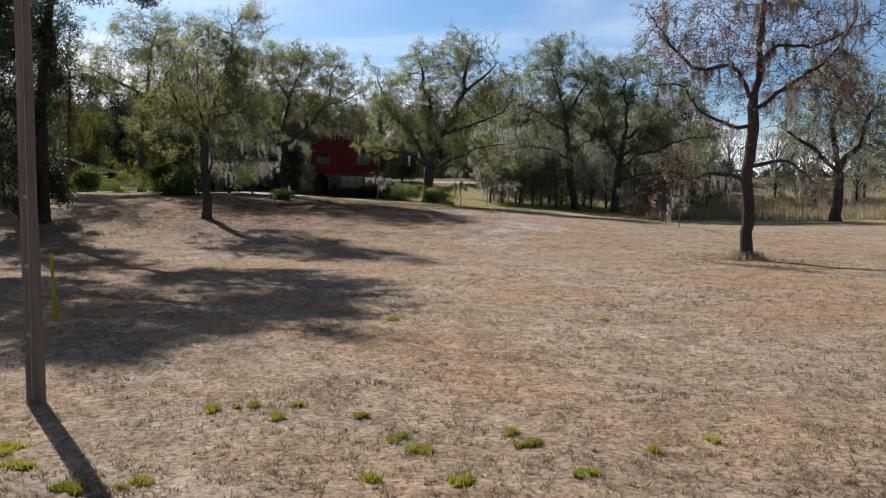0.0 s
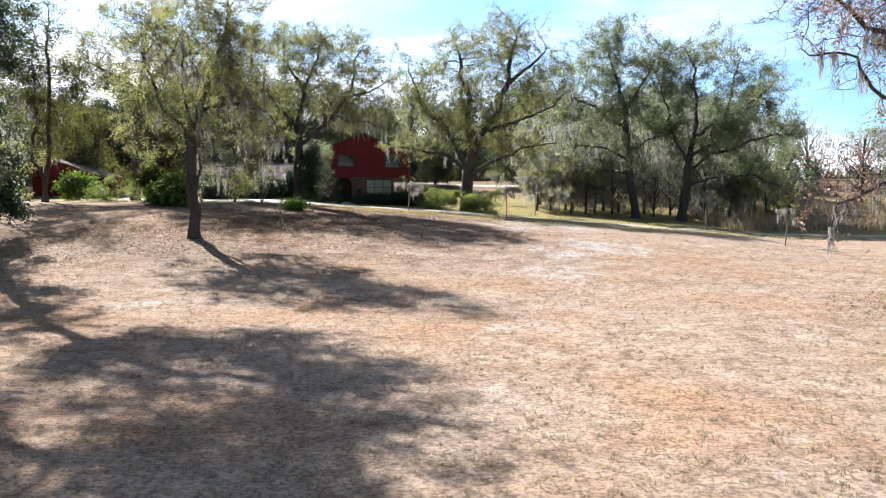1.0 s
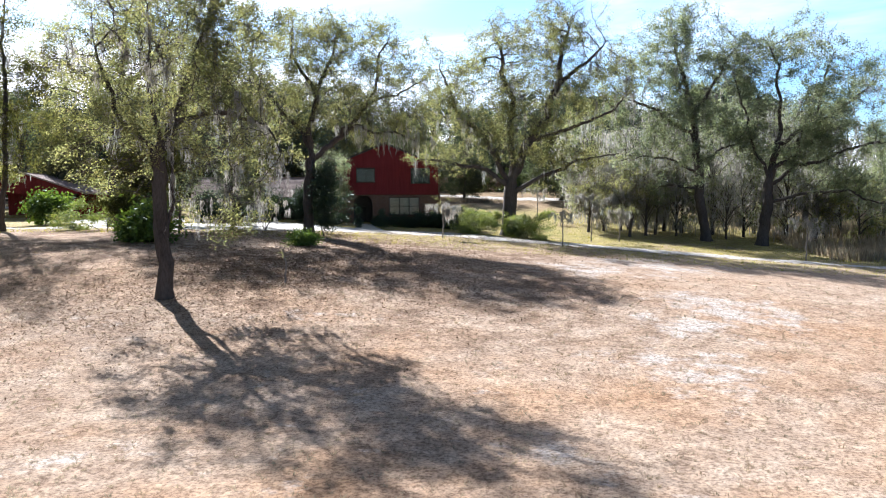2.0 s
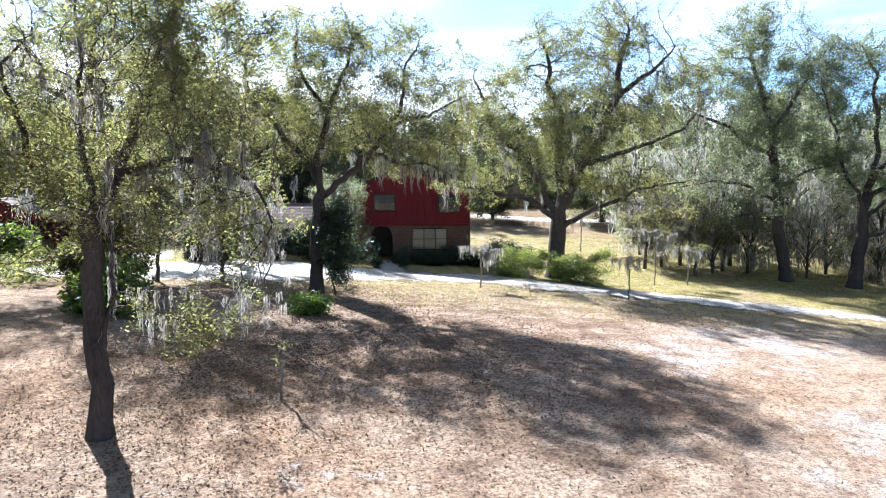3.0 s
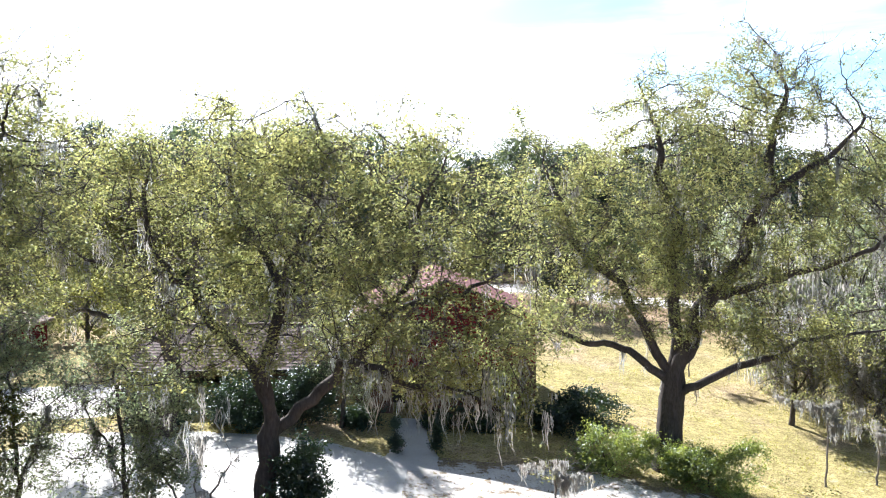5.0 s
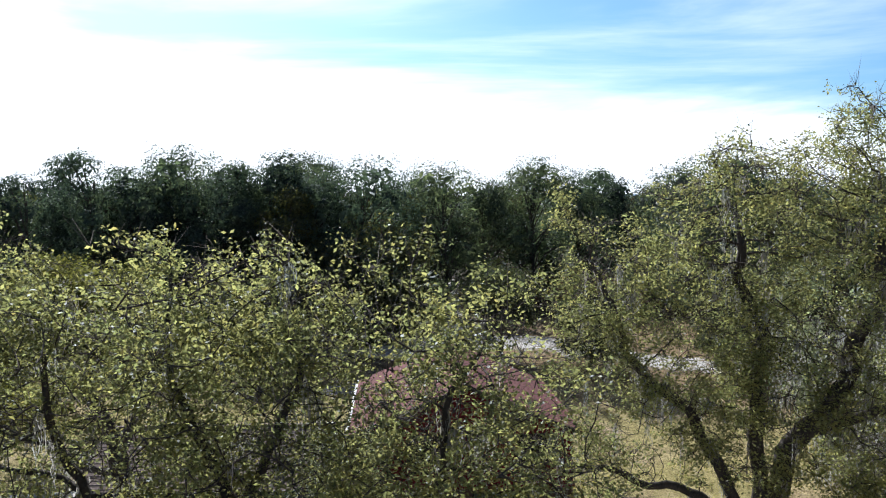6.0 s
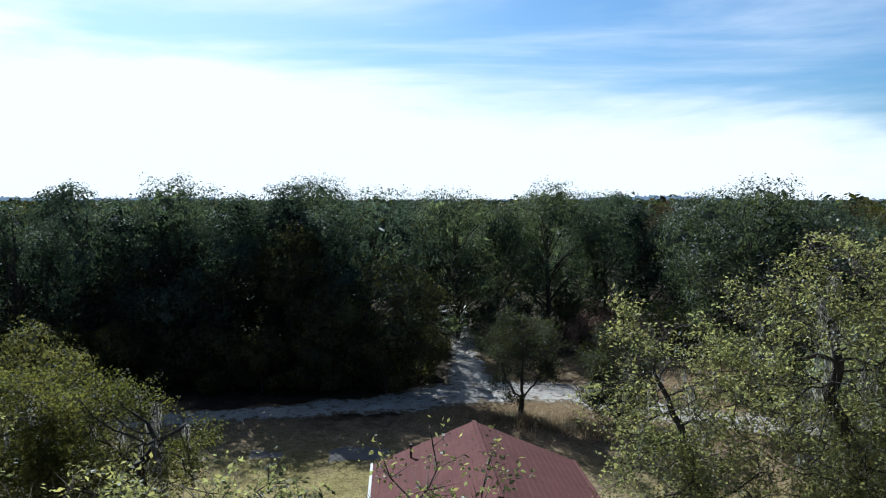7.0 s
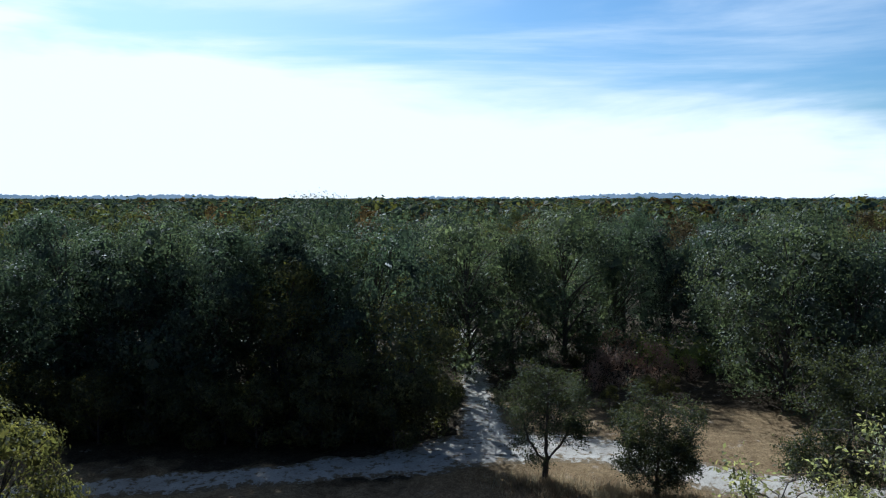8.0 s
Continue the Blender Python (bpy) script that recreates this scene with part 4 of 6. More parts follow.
# ---- pole and marker ----
def build_pole():
    p = thing("utility_pole", (-6.2, 13.3, float(lay(-6.2, 13.3))), "weathered grey-brown wooden utility pole standing in the lawn", "utility pole")
    rng = np.random.RandomState(2)
    z = np.linspace(-0.3, 11.0, 40)
    pts = np.stack([0.006 * np.sin(z * 1.3) - 0.008 * z, 0.005 * np.cos(z), z], 1)
    part("shaft", tube_mesh("shaft", [(pts, 0.165 - 0.0045 * z + rng.normal(0, 0.0012, len(z)))]), POLE_WOOD, p)
    cap = bmesh.new()
    bmesh.ops.create_cone(cap, cap_ends=True, segments=12, radius1=0.117, radius2=0.05, depth=0.06, matrix=Matrix.Translation((-0.085, 0, 11.03)))
    part("cap", cap, POLE_WOOD, p)
    ground_wire = np.stack([np.full(30, 0.03), np.full(30, -0.165), np.linspace(0.0, 9, 30)], 1)
    part("ground_wire", tube_mesh("ground_wire", [(ground_wire + (0, 0.012, 0) * np.linspace(0, 3.3, 30)[:, None], np.full(30, 0.006))]), GALVANISED, p)
    for zz in (1.2, 2.4, 3.6):
        part("tag", box_bm(-0.04, 0.04, -0.168 + 0.0045 * zz, -0.155 + 0.0045 * zz, zz, zz + 0.07, bevel=0.004), GALVANISED, p)


def build_marker():
    g = float(lay(-10.9, 22.9))
    m = thing("guy_marker", (-10.9, 22.9, g), "tall yellow plastic guy-wire guard with a thicker sleeve at its foot", "guy marker")
    top = np.array((0.02, -0.25, 2.0))
    line = np.array([(0, 0, -0.05), (0, 0, 0.1)]).tolist() + [tuple(top * f) for f in (0.3, 0.6, 1.0)]
    part("guard", tube_mesh("guard", [(resample(line, 0.15), np.full(len(resample(line, 0.15)), 0.05))]), YELLOW, m)
    part("sleeve", tube_mesh("sleeve", [(resample([(0, 0, 0.02), tuple(top * 0.35)], 0.1), np.full(len(resample([(0, 0, 0.02), tuple(top * 0.35)], 0.1)), 0.085))]), YELLOW, m, "wider yellow sleeve")
    part("anchor_rod", tube_mesh("anchor_rod", [(np.array([(0.0, 0.05, -0.2), (0, 0, 0.0), (0, -0.02, 0.12)]), np.full(3, 0.02))]), GALVANISED, m)


build_pole()
build_marker()


# ---- trees on the lawn ----
tree("oak_tree", -19.6, 62.7,
     [[(0, 0, 0), (0, 0, 2.8), (-0.1, 0.1, 5.6), (-0.15, 0.1, 6.8)], [(0.05, -0.1, 2.6), (0.36, -0.15, 4.6), (0.5, -0.1, 6.6), (0.58, 0.0, 8.1)],
      [(-0.05, 0.1, 6.6), (-1.3, 0.2, 7.5), (-2.1, 0, 8.3), (-2.5, 0.2, 9.8), (-3, 0.5, 11.5)], [(-0.05, 0.1, 6.8), (-0.35, 0.3, 8), (-1, 0.6, 9.8), (-0.8, 1, 12)],
      [(-0.05, 0.1, 6.8), (0.2, 2, 9), (0.3, 3.2, 11), (0.7, 3.5, 13), (1.5, 3.4, 15.5)], [(0.2, 1.5, 8.2), (2.2, 1.6, 8.6), (4.4, 1.2, 8.0), (5.6, 0.8, 6.8)]],
     [(-2.6, 0.5, 10.8, 3, 3, 3.4), (1.5, 2, 12, 3.4, 3.6, 3.6), (3.2, 0.8, 7.6, 2.8, 2.5, 2.6), (-2.6, 0, 6.4, 2.4, 2.4, 1.9), (0.3, 2.5, 15, 3, 3, 2.3), (3.4, 1.0, 3.9, 1.9, 1.8, 1.5), (0, 1, 10, 5.2, 4, 5, 110), (2.3, 0.8, 8.4, 2.3, 2.2, 2.8, 120), (3, 3, 16, 2.6, 2.6, 2)],
     "tall oak with a broken stem, thin leaves and grey moss", seed=11, girth=0.33, count=2100, leaves=64000, leaf=0.11, clump=1.5, twigs=5000, moss=330, moss_len=1.1, moss_low=0.5, drapes=[(2.5, 1.2, 6.5, 5.8, 0.9, 6.2, 20), (3.2, 1, 4.2, 5.2, 1, 4.4, 14)], group="oaks on the lawn")
tree("oak_tree", -18.8, 85.5,
     [[(0, 0, 0), (0.1, 0, 3), (0.35, 0, 6.0)], [(0.35, 0, 6.2), (-1.2, 0.3, 8.7), (-3.2, 0.4, 10.6), (-5.4, 0.4, 11.2), (-8, 0.4, 12.2)], [(-3, 0.4, 10.3), (-3.8, 0.4, 12.6), (-4.2, 0.3, 15.4)], [(0.35, 0, 6.0), (0.8, -0.2, 11.4), (1.6, 0, 13.6), (2.0, 0.4, 16.6)],
      [(0.35, 0, 5.6), (2.6, 0.4, 8.3), (4.8, 0.6, 10.8), (5.2, 0.2, 13.0), (6, 0.4, 14.8)], [(2.2, 0.3, 7.9), (3.5, -0.5, 7.9), (5.9, -1, 7.6), (8.3, -1, 7)], [(3.8, 0.5, 9.5), (6.5, 0.3, 10.4), (8.5, 0.4, 11.8)],
      [(0.75, -0.2, 10.8), (-0.8, 0.2, 13.2), (-1.4, 0.4, 16.4)]],
     [(-3.8, 0, 13, 3, 4, 4), (0.2, 0, 14.6, 3.2, 4, 2.7), (-7, 0.4, 12.6, 2.2, 2.6, 1.8, 24), (5.8, 0, 12.6, 3.2, 4, 2.9), (6.2, -0.6, 8.8, 3.6, 2.8, 1.8, 90), (3.4, -0.6, 9.6, 3.6, 2.8, 2.2, 80), (-3, 0, 8.4, 2.4, 3, 1.8, 16), (3.2, 0, 14.6, 3.4, 3.6, 1.3, 30), (0, 3, 11, 4, 3, 4, 30), (1.8, 0.5, 11.6, 7.0, 4.6, 5, 130)],
     "spreading oak with crooked limbs and long grey moss by the driveway", seed=12, girth=0.37, count=2900, leaves=110000, leaf=0.11, clump=1.3, twigs=6000, tip=0.017, moss=150, moss_len=1.3, moss_low=0.9,
     drapes=[(3.0, -0.8, 8.0, 9.6, -1.2, 7.2, 34), (4.5, -1.2, 8.8, 9.0, -1.2, 9.0, 12), (-1, -0.5, 6.2, -4, -0.5, 7.5, 16)], leaf_mat=LEAF_OAK, group="oaks on the lawn")
tree("live_oak_tree", -4.1, 102.8,
     [[(0, 0, 0), (0.1, 0, 2.6), (0.15, 0, 5.0)], [(0.1, 0, 4.6), (-2, -0.3, 6.2), (-4.5, -0.3, 6.8), (-7, -0.5, 7.2), (-9, -0.5, 7.8)], [(0.1, 0, 3.9), (2.3, -0.4, 5.2), (4.6, -0.6, 6.3), (7.5, -0.5, 7.0), (10, -0.3, 7.6)],
      [(0.1, 0, 4.9), (-1.2, 0.2, 7.4), (-3.0, 0.3, 9.8), (-5.2, 0.2, 12.2), (-6.2, 0.2, 15.6)], [(0.1, 0, 5.0), (0.5, 0.2, 8.5), (0.2, 0.3, 13), (-1, 0.3, 17), (-1.5, 0, 19.6)],
      [(0.1, 0, 4.9), (1.6, 0.2, 8), (3.6, 0.3, 11.2), (4.8, 0.3, 15), (5.2, 1, 19.5)], [(2.2, 0.2, 9), (5.4, 0.2, 10.2), (9, 0.2, 11.6), (10.6, 0, 13)], [(4.6, 0.3, 14), (7, -0.6, 15.8), (8.6, -0.6, 18)]],
     [(-5.6, 0, 14, 3.4, 4.4, 4.4), (-0.6, 0, 17.6, 4, 4.4, 3.0), (4.6, 0.8, 19.0, 4.4, 4.4, 3.7, 120), (8.8, 0, 14.6, 3.4, 4, 3.8, 80), (6.4, -0.5, 7.0, 3.6, 3, 2.0, 50), (-5.8, 0, 7.4, 3.0, 3, 1.8, 34), (0.4, 1, 12.2, 4.6, 4, 3.6, 60), (0, -0.6, 8.8, 4.4, 3.4, 2.2, 60), (0.8, 0, 12.6, 8.6, 5, 6.5, 230)],
     "large live oak with low spreading limbs above rounded shrubs", seed=13, girth=0.66, count=3300, leaves=110000, leaf=0.135, clump=1.5, twigs=6500, tip=0.018, moss=300, moss_len=1.5, leaf_mat=LEAF_OAK, group="oaks on the lawn")
tree("live_oak_tree", 16.0, 111.0,
     [[(0, 0, 0), (-0.6, 0, 3.5), (-1, 0, 8), (-1.5, 0, 13), (-2.5, 0, 16.5), (-3.5, 0, 20)], [(-1, 0, 8.2), (1.5, 0.3, 9.8), (4, 0.5, 10.5)], [(-1.2, 0, 10), (-4.5, 0.2, 13), (-8, 0, 15)],
      [(-1.5, 0, 13), (1, 0.3, 17), (3, 0.4, 20)], [(-0.9, 0, 7), (-3.5, -0.6, 8.4), (-7, -0.8, 8.8), (-9, -0.8, 8.2)], [(-0.8, 0, 5.5), (-3, -0.5, 5.8), (-6, -0.6, 5.0)]],
     [(-6, 0, 18, 4.2, 5, 4.8), (1, 0, 19, 4.2, 5, 4.3), (-8, 0, 13, 3.4, 4.5, 3), (-3.5, 0, 12.5, 3.4, 4.4, 3.4), (3.4, 0, 12.6, 3, 4, 3.4), (-2.6, 0, 22, 4.6, 4.4, 2.2), (-7, 0, 8.6, 3.2, 3.6, 2.2), (-4.4, 0, 5.6, 3, 3.2, 2.0), (-2.5, 0, 13.5, 7, 5, 7.5, 420)],
     "tall leafy live oak with a leaning trunk", seed=14, girth=0.48, count=3000, leaves=84000, leaf=0.17, clump=2.2, twigs=7000, moss=260, moss_len=1.4, leaf_mat=LEAF_LIVE, group="oaks on the lawn")
tree("live_oak_tree", 21.0, 109.5,
     [[(0, 0, 0), (0.5, 0, 4), (0.6, 0, 6.5)], [(0.6, 0, 6.5), (-0.8, 0.3, 10.5), (-2.5, 0.3, 14.5), (-2.8, 0, 17)], [(0.6, 0, 6.5), (1.8, 0.2, 11), (1.2, 0, 16), (0.8, 0, 20)],
      [(0.6, 0, 6), (4, 0.2, 8), (8, 0, 9.5), (12, 0, 10.5)], [(0.5, 0, 4.4), (4.5, -0.5, 5.4), (8, -0.8, 5.2), (11, -0.8, 4.4)], [(1.5, 0.1, 9.8), (5, 0, 12.5), (9, 0, 15)], [(0.6, 0, 6.2), (3.4, 0.2, 10.5), (5.4, 0.2, 14), (6, 0, 17.5)]],
     [(-1.5, 0, 17.6, 3.4, 4, 3.8), (3.4, 0, 19, 4.4, 4.4, 4.0), (9.2, 0, 15.8, 4.6, 4.4, 4.2), (9.3, 0, 6.2, 4.4, 3.6, 2.6), (12, 0, 11, 3.0, 3.6, 3.2), (4, 0.5, 12, 3.6, 3.6, 3), (11.5, -0.5, 4, 2.4, 2.6, 2.2), (4.5, 0, 11.5, 7.6, 5, 6.4, 380)],
     "wide live oak with a low dark limb over the driveway", seed=15, girth=0.52, count=3000, leaves=90000, leaf=0.17, clump=2.2, twigs=6000, moss=120, moss_len=1.2, leaf_mat=LEAF_LIVE, group="oaks on the lawn")
tree("bare_oak_tree", 17.75, 47.4,
     [[(0, 0, 0), (0.05, 0, 5), (0.3, 0, 8.4), (0.2, 0, 9.5), (0.6, 0, 12), (0.75, 0, 15), (1, 0, 18)], [(0.2, 0, 9.3), (-1.2, 0.1, 11.3), (-3.3, 0, 11.5), (-4.8, 0, 13), (-6, 0.2, 15)],
      [(0.3, 0, 8.8), (1.8, 0.2, 10), (4, 0.3, 11.3), (6, 0, 14)], [(0.5, 0, 11.5), (2.3, 0.3, 12.6), (4.9, 0.3, 12.9), (7.5, 0.5, 14)], [(0.3, 0, 8), (-0.6, 0.1, 8), (-2.4, 0.1, 9), (-4.1, 0, 10.3), (-5.5, 0, 10.4)],
      [(0.1, 0, 5.5), (2.2, 0.2, 6), (4.2, 0.2, 4.7)], [(0.05, 0, 4.9), (-2, 0, 5.3), (-4, 0, 4.6), (-4.6, 0, 3)]],
     [(-4, 0, 13, 3.4, 4, 3.6), (4.2, 0, 14.3, 4.4, 4, 3.8), (0, 0, 17.6, 4, 4, 3.2), (-4, 0, 4.8, 1.5, 1.8, 2.2, 34), (4, 0, 5, 2.4, 2.4, 1.9), (5.5, 0, 9.8, 3, 3, 2.4), (0.5, 0, 12.5, 6.6, 4.6, 5.5, 250)],
     "nearly bare oak with rusty leaves and pale moss", seed=16, girth=0.34, count=2300, leaves=11000, leaf=0.15, twigs=12000, moss=440, moss_len=1.2, leaf_mat=LEAF_RUST, bark=BARK, group="oaks on the lawn")
tree("mossy_oak_tree", 44.5, 95.5,
     [[(0, 0, 0), (0.2, 0, 3.5), (0.3, 0, 6)], [(0.3, 0, 5.8), (-3, 0.4, 9), (-5.5, 0.5, 11)], [(0.3, 0, 6), (2.5, 0, 10), (4.5, 0, 14)], [(0.3, 0, 6), (-0.4, 0, 11), (0, 0, 16)]],
     [(-3, 0, 12, 5.4, 5, 5.6), (3, 0, 13, 5.4, 5, 5.6), (0, 0, 17, 5, 5, 3.2), (-6, 0, 6, 3, 3, 2.8), (5, 0, 7, 4, 4, 3.6)],
     "old oak thickly hung with grey-brown moss behind the driveway", seed=17, girth=0.6, count=1700, leaves=20000, leaf=0.24, twigs=6000, moss=420, moss_len=2.2, leaf_mat=LEAF_OAK, group="oaks on the lawn")
tree("dark_oak_tree", -31.8, 60.5,
     [[(0, 0, 0), (0.1, 0, 7), (0.3, 0, 12), (0.8, -0.6, 18)], [(0.1, 0, 6.5), (-2.5, 0, 9), (-4.5, 0, 12)], [(0.3, 0, 11.5), (2.6, -2, 17.5), (6.5, -4, 19.6), (10.5, -4.5, 20.2)]],
     [(-0.8, 0, 6.4, 3.2, 4.5, 5.8), (-0.6, -1, 13.5, 3.4, 5, 5), (6.8, -4.0, 18.8, 6.0, 6.4, 2.8, 230), (-4, 0, 11, 3.6, 4, 4)],
     "tall dense dark-leaved oak at the side of the lawn", seed=18, girth=0.5, count=1700, leaves=72000, leaf=0.2, clump=1.9, moss=110, leaf_mat=LEAF_DARK, group="oaks on the lawn")
tree("dark_oak_tree", -34.0, 46.5,
     [[(0, 0, 0), (0.1, 0, 6), (1, 0, 11), (2, 0, 17)], [(0.3, 0, 7), (4, 0, 11), (7, 0, 14)], [(0.2, 0, 6.5), (-3, 1, 10), (-5, 1, 14)], [(0.3, 0, 7), (5, 0, 12.5), (10, -0.8, 16), (14, -0.8, 17.8)]],
     [(6.4, -2.4, 15, 5, 6.5, 4.4), (7.6, -3.2, 20, 6.5, 7, 3.4), (13.8, -0.8, 18.6, 5.0, 6.0, 2.6, 190), (-3, 0, 13, 4, 5, 5), (1, 1, 7, 3, 4, 4)],
     "broad dark oak beside the lawn, shading the grass", seed=19, girth=0.5, count=1700, leaves=64000, leaf=0.24, clump=1.9, leaf_mat=LEAF_DARK, group="oaks on the lawn")
tree("oak_tree", -36.5, 90.8,
     [[(0, 0, 0), (0.3, 0, 6), (0.6, 0, 11)], [(0.6, 0, 10.5), (-2, 0, 12.5), (-5, 0, 14)], [(0.6, 0, 11), (1, 0, 15), (1.5, 0, 18)], [(0.5, 0, 9), (3, -1.5, 12), (5.5, -2, 15)]],
     [(0, 0, 15, 5.6, 5, 4.4), (5.6, -2, 15, 5, 5, 4.4), (-4.5, 0, 13, 3.5, 3.4, 3), (1, 0, 18.8, 4.6, 4.4, 2.2), (1, 0, 9, 3.6, 3.4, 3.4), (6, -1, 9.5, 3, 3, 2.4)],
     "tall grey oak with sparse leaves behind the hedge", seed=20, girth=0.42, count=2500, leaves=52000, leaf=0.15, twigs=6000, moss=180, moss_len=1.4, leaf_mat=LEAF_OAK, group="oaks on the lawn")
tree("oak_tree", -30.5, 84.0,
     [[(0, 0, 0), (0.2, 0, 2), (0.1, 0, 3.6)], [(0.1, 0, 3), (-1.5, 0, 5)], [(0.1, 0, 3.4), (1.5, 0, 5.5)]],
     [(0, 0, 5.2, 3.2, 3, 2.9), (0.6, 0, 2.6, 2.6, 2.4, 1.5)], "small pale-leaved tree over the hedge", seed=21, girth=0.14, count=700, leaves=15000, leaf_mat=LEAF_YELLOW, group="oaks on the lawn", kill=0.5)
tree("slender_oak_tree", -42.6, 85.2,
     [[(0, 0, 0), (0.5, 0, 4), (0.6, 0, 9), (0.7, 0, 16)], [(0, 0, 0.6), (-1.0, 0, 4), (-1.3, 0, 9), (-1, 0, 15)]],
     [(0, 0, 11, 3.8, 4, 5.8), (0, 0, 17, 3.3, 3.4, 3.2), (1.2, -1, 5.6, 2.2, 2.4, 1.8)],
     "twin-stemmed slender oak with yellow-green leaves", seed=22, girth=0.26, count=1300, leaves=24000, moss=110, leaf_mat=LEAF_YELLOW, group="oaks on the lawn")
tree("oak_tree", -30.5, 99.8,
     [[(0, 0, 0), (0.6, 0, 3.4), (0.2, 0, 6)], [(0.4, 0, 5), (-3, -0.6, 6.4), (-6, -0.8, 7.2)], [(0.2, 0, 6), (2, 0, 10), (3, 0, 12.5)], [(0.2, 0, 6), (-1.5, 0, 9.5), (-2, 0, 12.5)]],
     [(-2, 0, 11.4, 3.2, 3.6, 2.8), (1.2, 0, 11.4, 2.8, 3.4, 2.8), (-0.4, -0.6, 13.4, 3, 3, 1.4), (-5, -0.6, 7.6, 2.2, 2.4, 1.5)],
     "rounded oak with olive leaves over the garage wing", seed=23, girth=0.45, count=1500, leaves=62000, leaf=0.12, moss=170, moss_len=1.3, leaf_mat=LEAF_YELLOW, group="oaks by the house")
tree("round_tree", -18.7, 141.0,
     [[(0, 0, 0), (0.1, 0, 1.4)], [(0.1, 0, 1.3), (-1.2, 0, 3), (-2, 0, 5.5)], [(0.1, 0, 1.4), (0.3, 0.3, 4), (0.2, 0, 7)], [(0.1, 0, 1.3), (1.5, 0, 3), (2.2, 0, 5.5)]],
     [(0, 0, 5.7, 3.8, 3.5, 3.9)], "small round-crowned tree on the sandy bank", seed=24, girth=0.2, count=900, leaves=24000, leaf=0.15, leaf_mat=LEAF_BANK, kill=0.5, group="trees behind the house")
tree("round_tree", -10.6, 139.6,
     [[(0, 0, 0), (0, 0, 1.0)], [(0, 0, 0.9), (-1.6, 0, 2.6), (-2.5, 0, 4.5)], [(0, 0, 1), (0.2, 0.3, 4), (0.3, 0, 6.5)], [(0, 0, 0.9), (1.7, 0, 2.6), (2.6, 0, 5)]],
     [(0, 0, 4.8, 3.5, 3.3, 3.7), (0, 0, 2.2, 3.2, 3, 1.6)], "dense dark bushy tree on the sandy bank", seed=25, girth=0.2, count=900, leaves=26000, leaf=0.17, leaf_mat=LEAF_BANK, kill=0.5, group="trees behind the house")
tree("round_tree", 3.2, 141.5,
     [[(0, 0, 0), (0, 0, 2)], [(0, 0, 1.8), (-2.6, 0, 5), (-4, 0, 8)], [(0, 0, 2), (0.2, 0.3, 6), (0.3, 0, 9)], [(0, 0, 1.8), (3, 0, 5), (4.6, 0, 8)]],
     [(0.5, 0, 7.4, 5.6, 5, 4.8), (-1.0, -1, 3, 4.4, 3.8, 2.6)], "broad leafy tree beside the sand track", seed=26, girth=0.32, count=1200, leaves=36000, leaf=0.19, leaf_mat=LEAF_BANK, group="trees behind the house", kill=0.8)

for k, (x, y, h) in enumerate(((-25.4, 87.6, 8.5), (-21.8, 103.4, 7.5), (-29.2, 86.8, 9.0))):
    tree("young_oak_tree", x, y, [[(0, 0, 0), (0.2, 0, h * 0.3), (-0.1, 0, h * 0.8)], [(0.1, 0, h * 0.25), (1.4, 0, h * 0.55)], [(0.1, 0, h * 0.3), (-1.5, 0.2, h * 0.6)]],
         [(0, 0, h * 0.66, 2.4, 2.3, h * 0.3), (0.8, 0, h * 0.4, 1.9, 1.9, h * 0.2)], "slim young oak with dark green leaves beside the drive", seed=90 + k, girth=0.11, count=600, leaves=15000, leaf=0.115,
         leaf_mat=LEAF_LIVE, twigs=1500, moss=50, moss_len=0.9, group="young oaks")
for k, (x, y, h, w) in enumerate(((8.2, 110.5, 7.5, 3.0), (11.5, 114.5, 8.5, 3.2), (4.2, 112.5, 6.5, 2.6), (27.5, 113.0, 7.0, 2.8))):
    tree("mossy_tree", x, y, [[(0, 0, 0), (0.2, 0, h * 0.35), (0, 0, h * 0.7)], [(0.1, 0, h * 0.3), (w * 0.5, 0, h * 0.6)], [(0.1, 0, h * 0.33), (-w * 0.5, 0.2, h * 0.6)]],
         [(0, 0, h * 0.7, w, w, h * 0.27), (0, 0, h * 0.45, w * 0.8, w * 0.8, h * 0.2)], "small tree draped all over in pale grey moss", seed=96 + k, girth=0.14, count=520, leaves=3500, leaf=0.17,
         leaf_mat=LEAF_OAK, twigs=2500, moss=190, moss_len=1.5, group="mossy trees", moss_low=0.0)


# ---- shrubs and small plants ----
shrub("hedge_shrub", -7.2, 100.9, [(-0.4, 0, 1.1, 2.3, 1.6, 1.35), (1.0, 0.2, 1.3, 1.5, 1.4, 1.2)], "rounded glossy-leaved shrub under the live oak", 31, 16000, group="shrubs under the oak")
shrub("hedge_shrub", -2.4, 100.7, [(-0.8, 0, 1.2, 2.0, 1.6, 1.4), (1.2, -0.2, 1.1, 1.9, 1.5, 1.3)], "rounded yellow-green shrub under the live oak", 32, 20000, mat=LEAF_BRUSH, group="shrubs under the oak")
shrub("hedge", -34.5, 85.8, [(-2, 0, 1.1, 2.6, 1.6, 1.3), (1.5, 0, 1.2, 2.6, 1.6, 1.4)], "broad rounded hedge with pale new leaves", 33, 20000, group="hedges by the drive")
shrub("palmetto", -26.2, 75.5, [(0, 0, 1.0, 1.7, 1.4, 1.2)], "bright green fan-leaved palmetto clump", 34, 5000, 0.34, LEAF_BRIGHT, group="hedges by the drive")
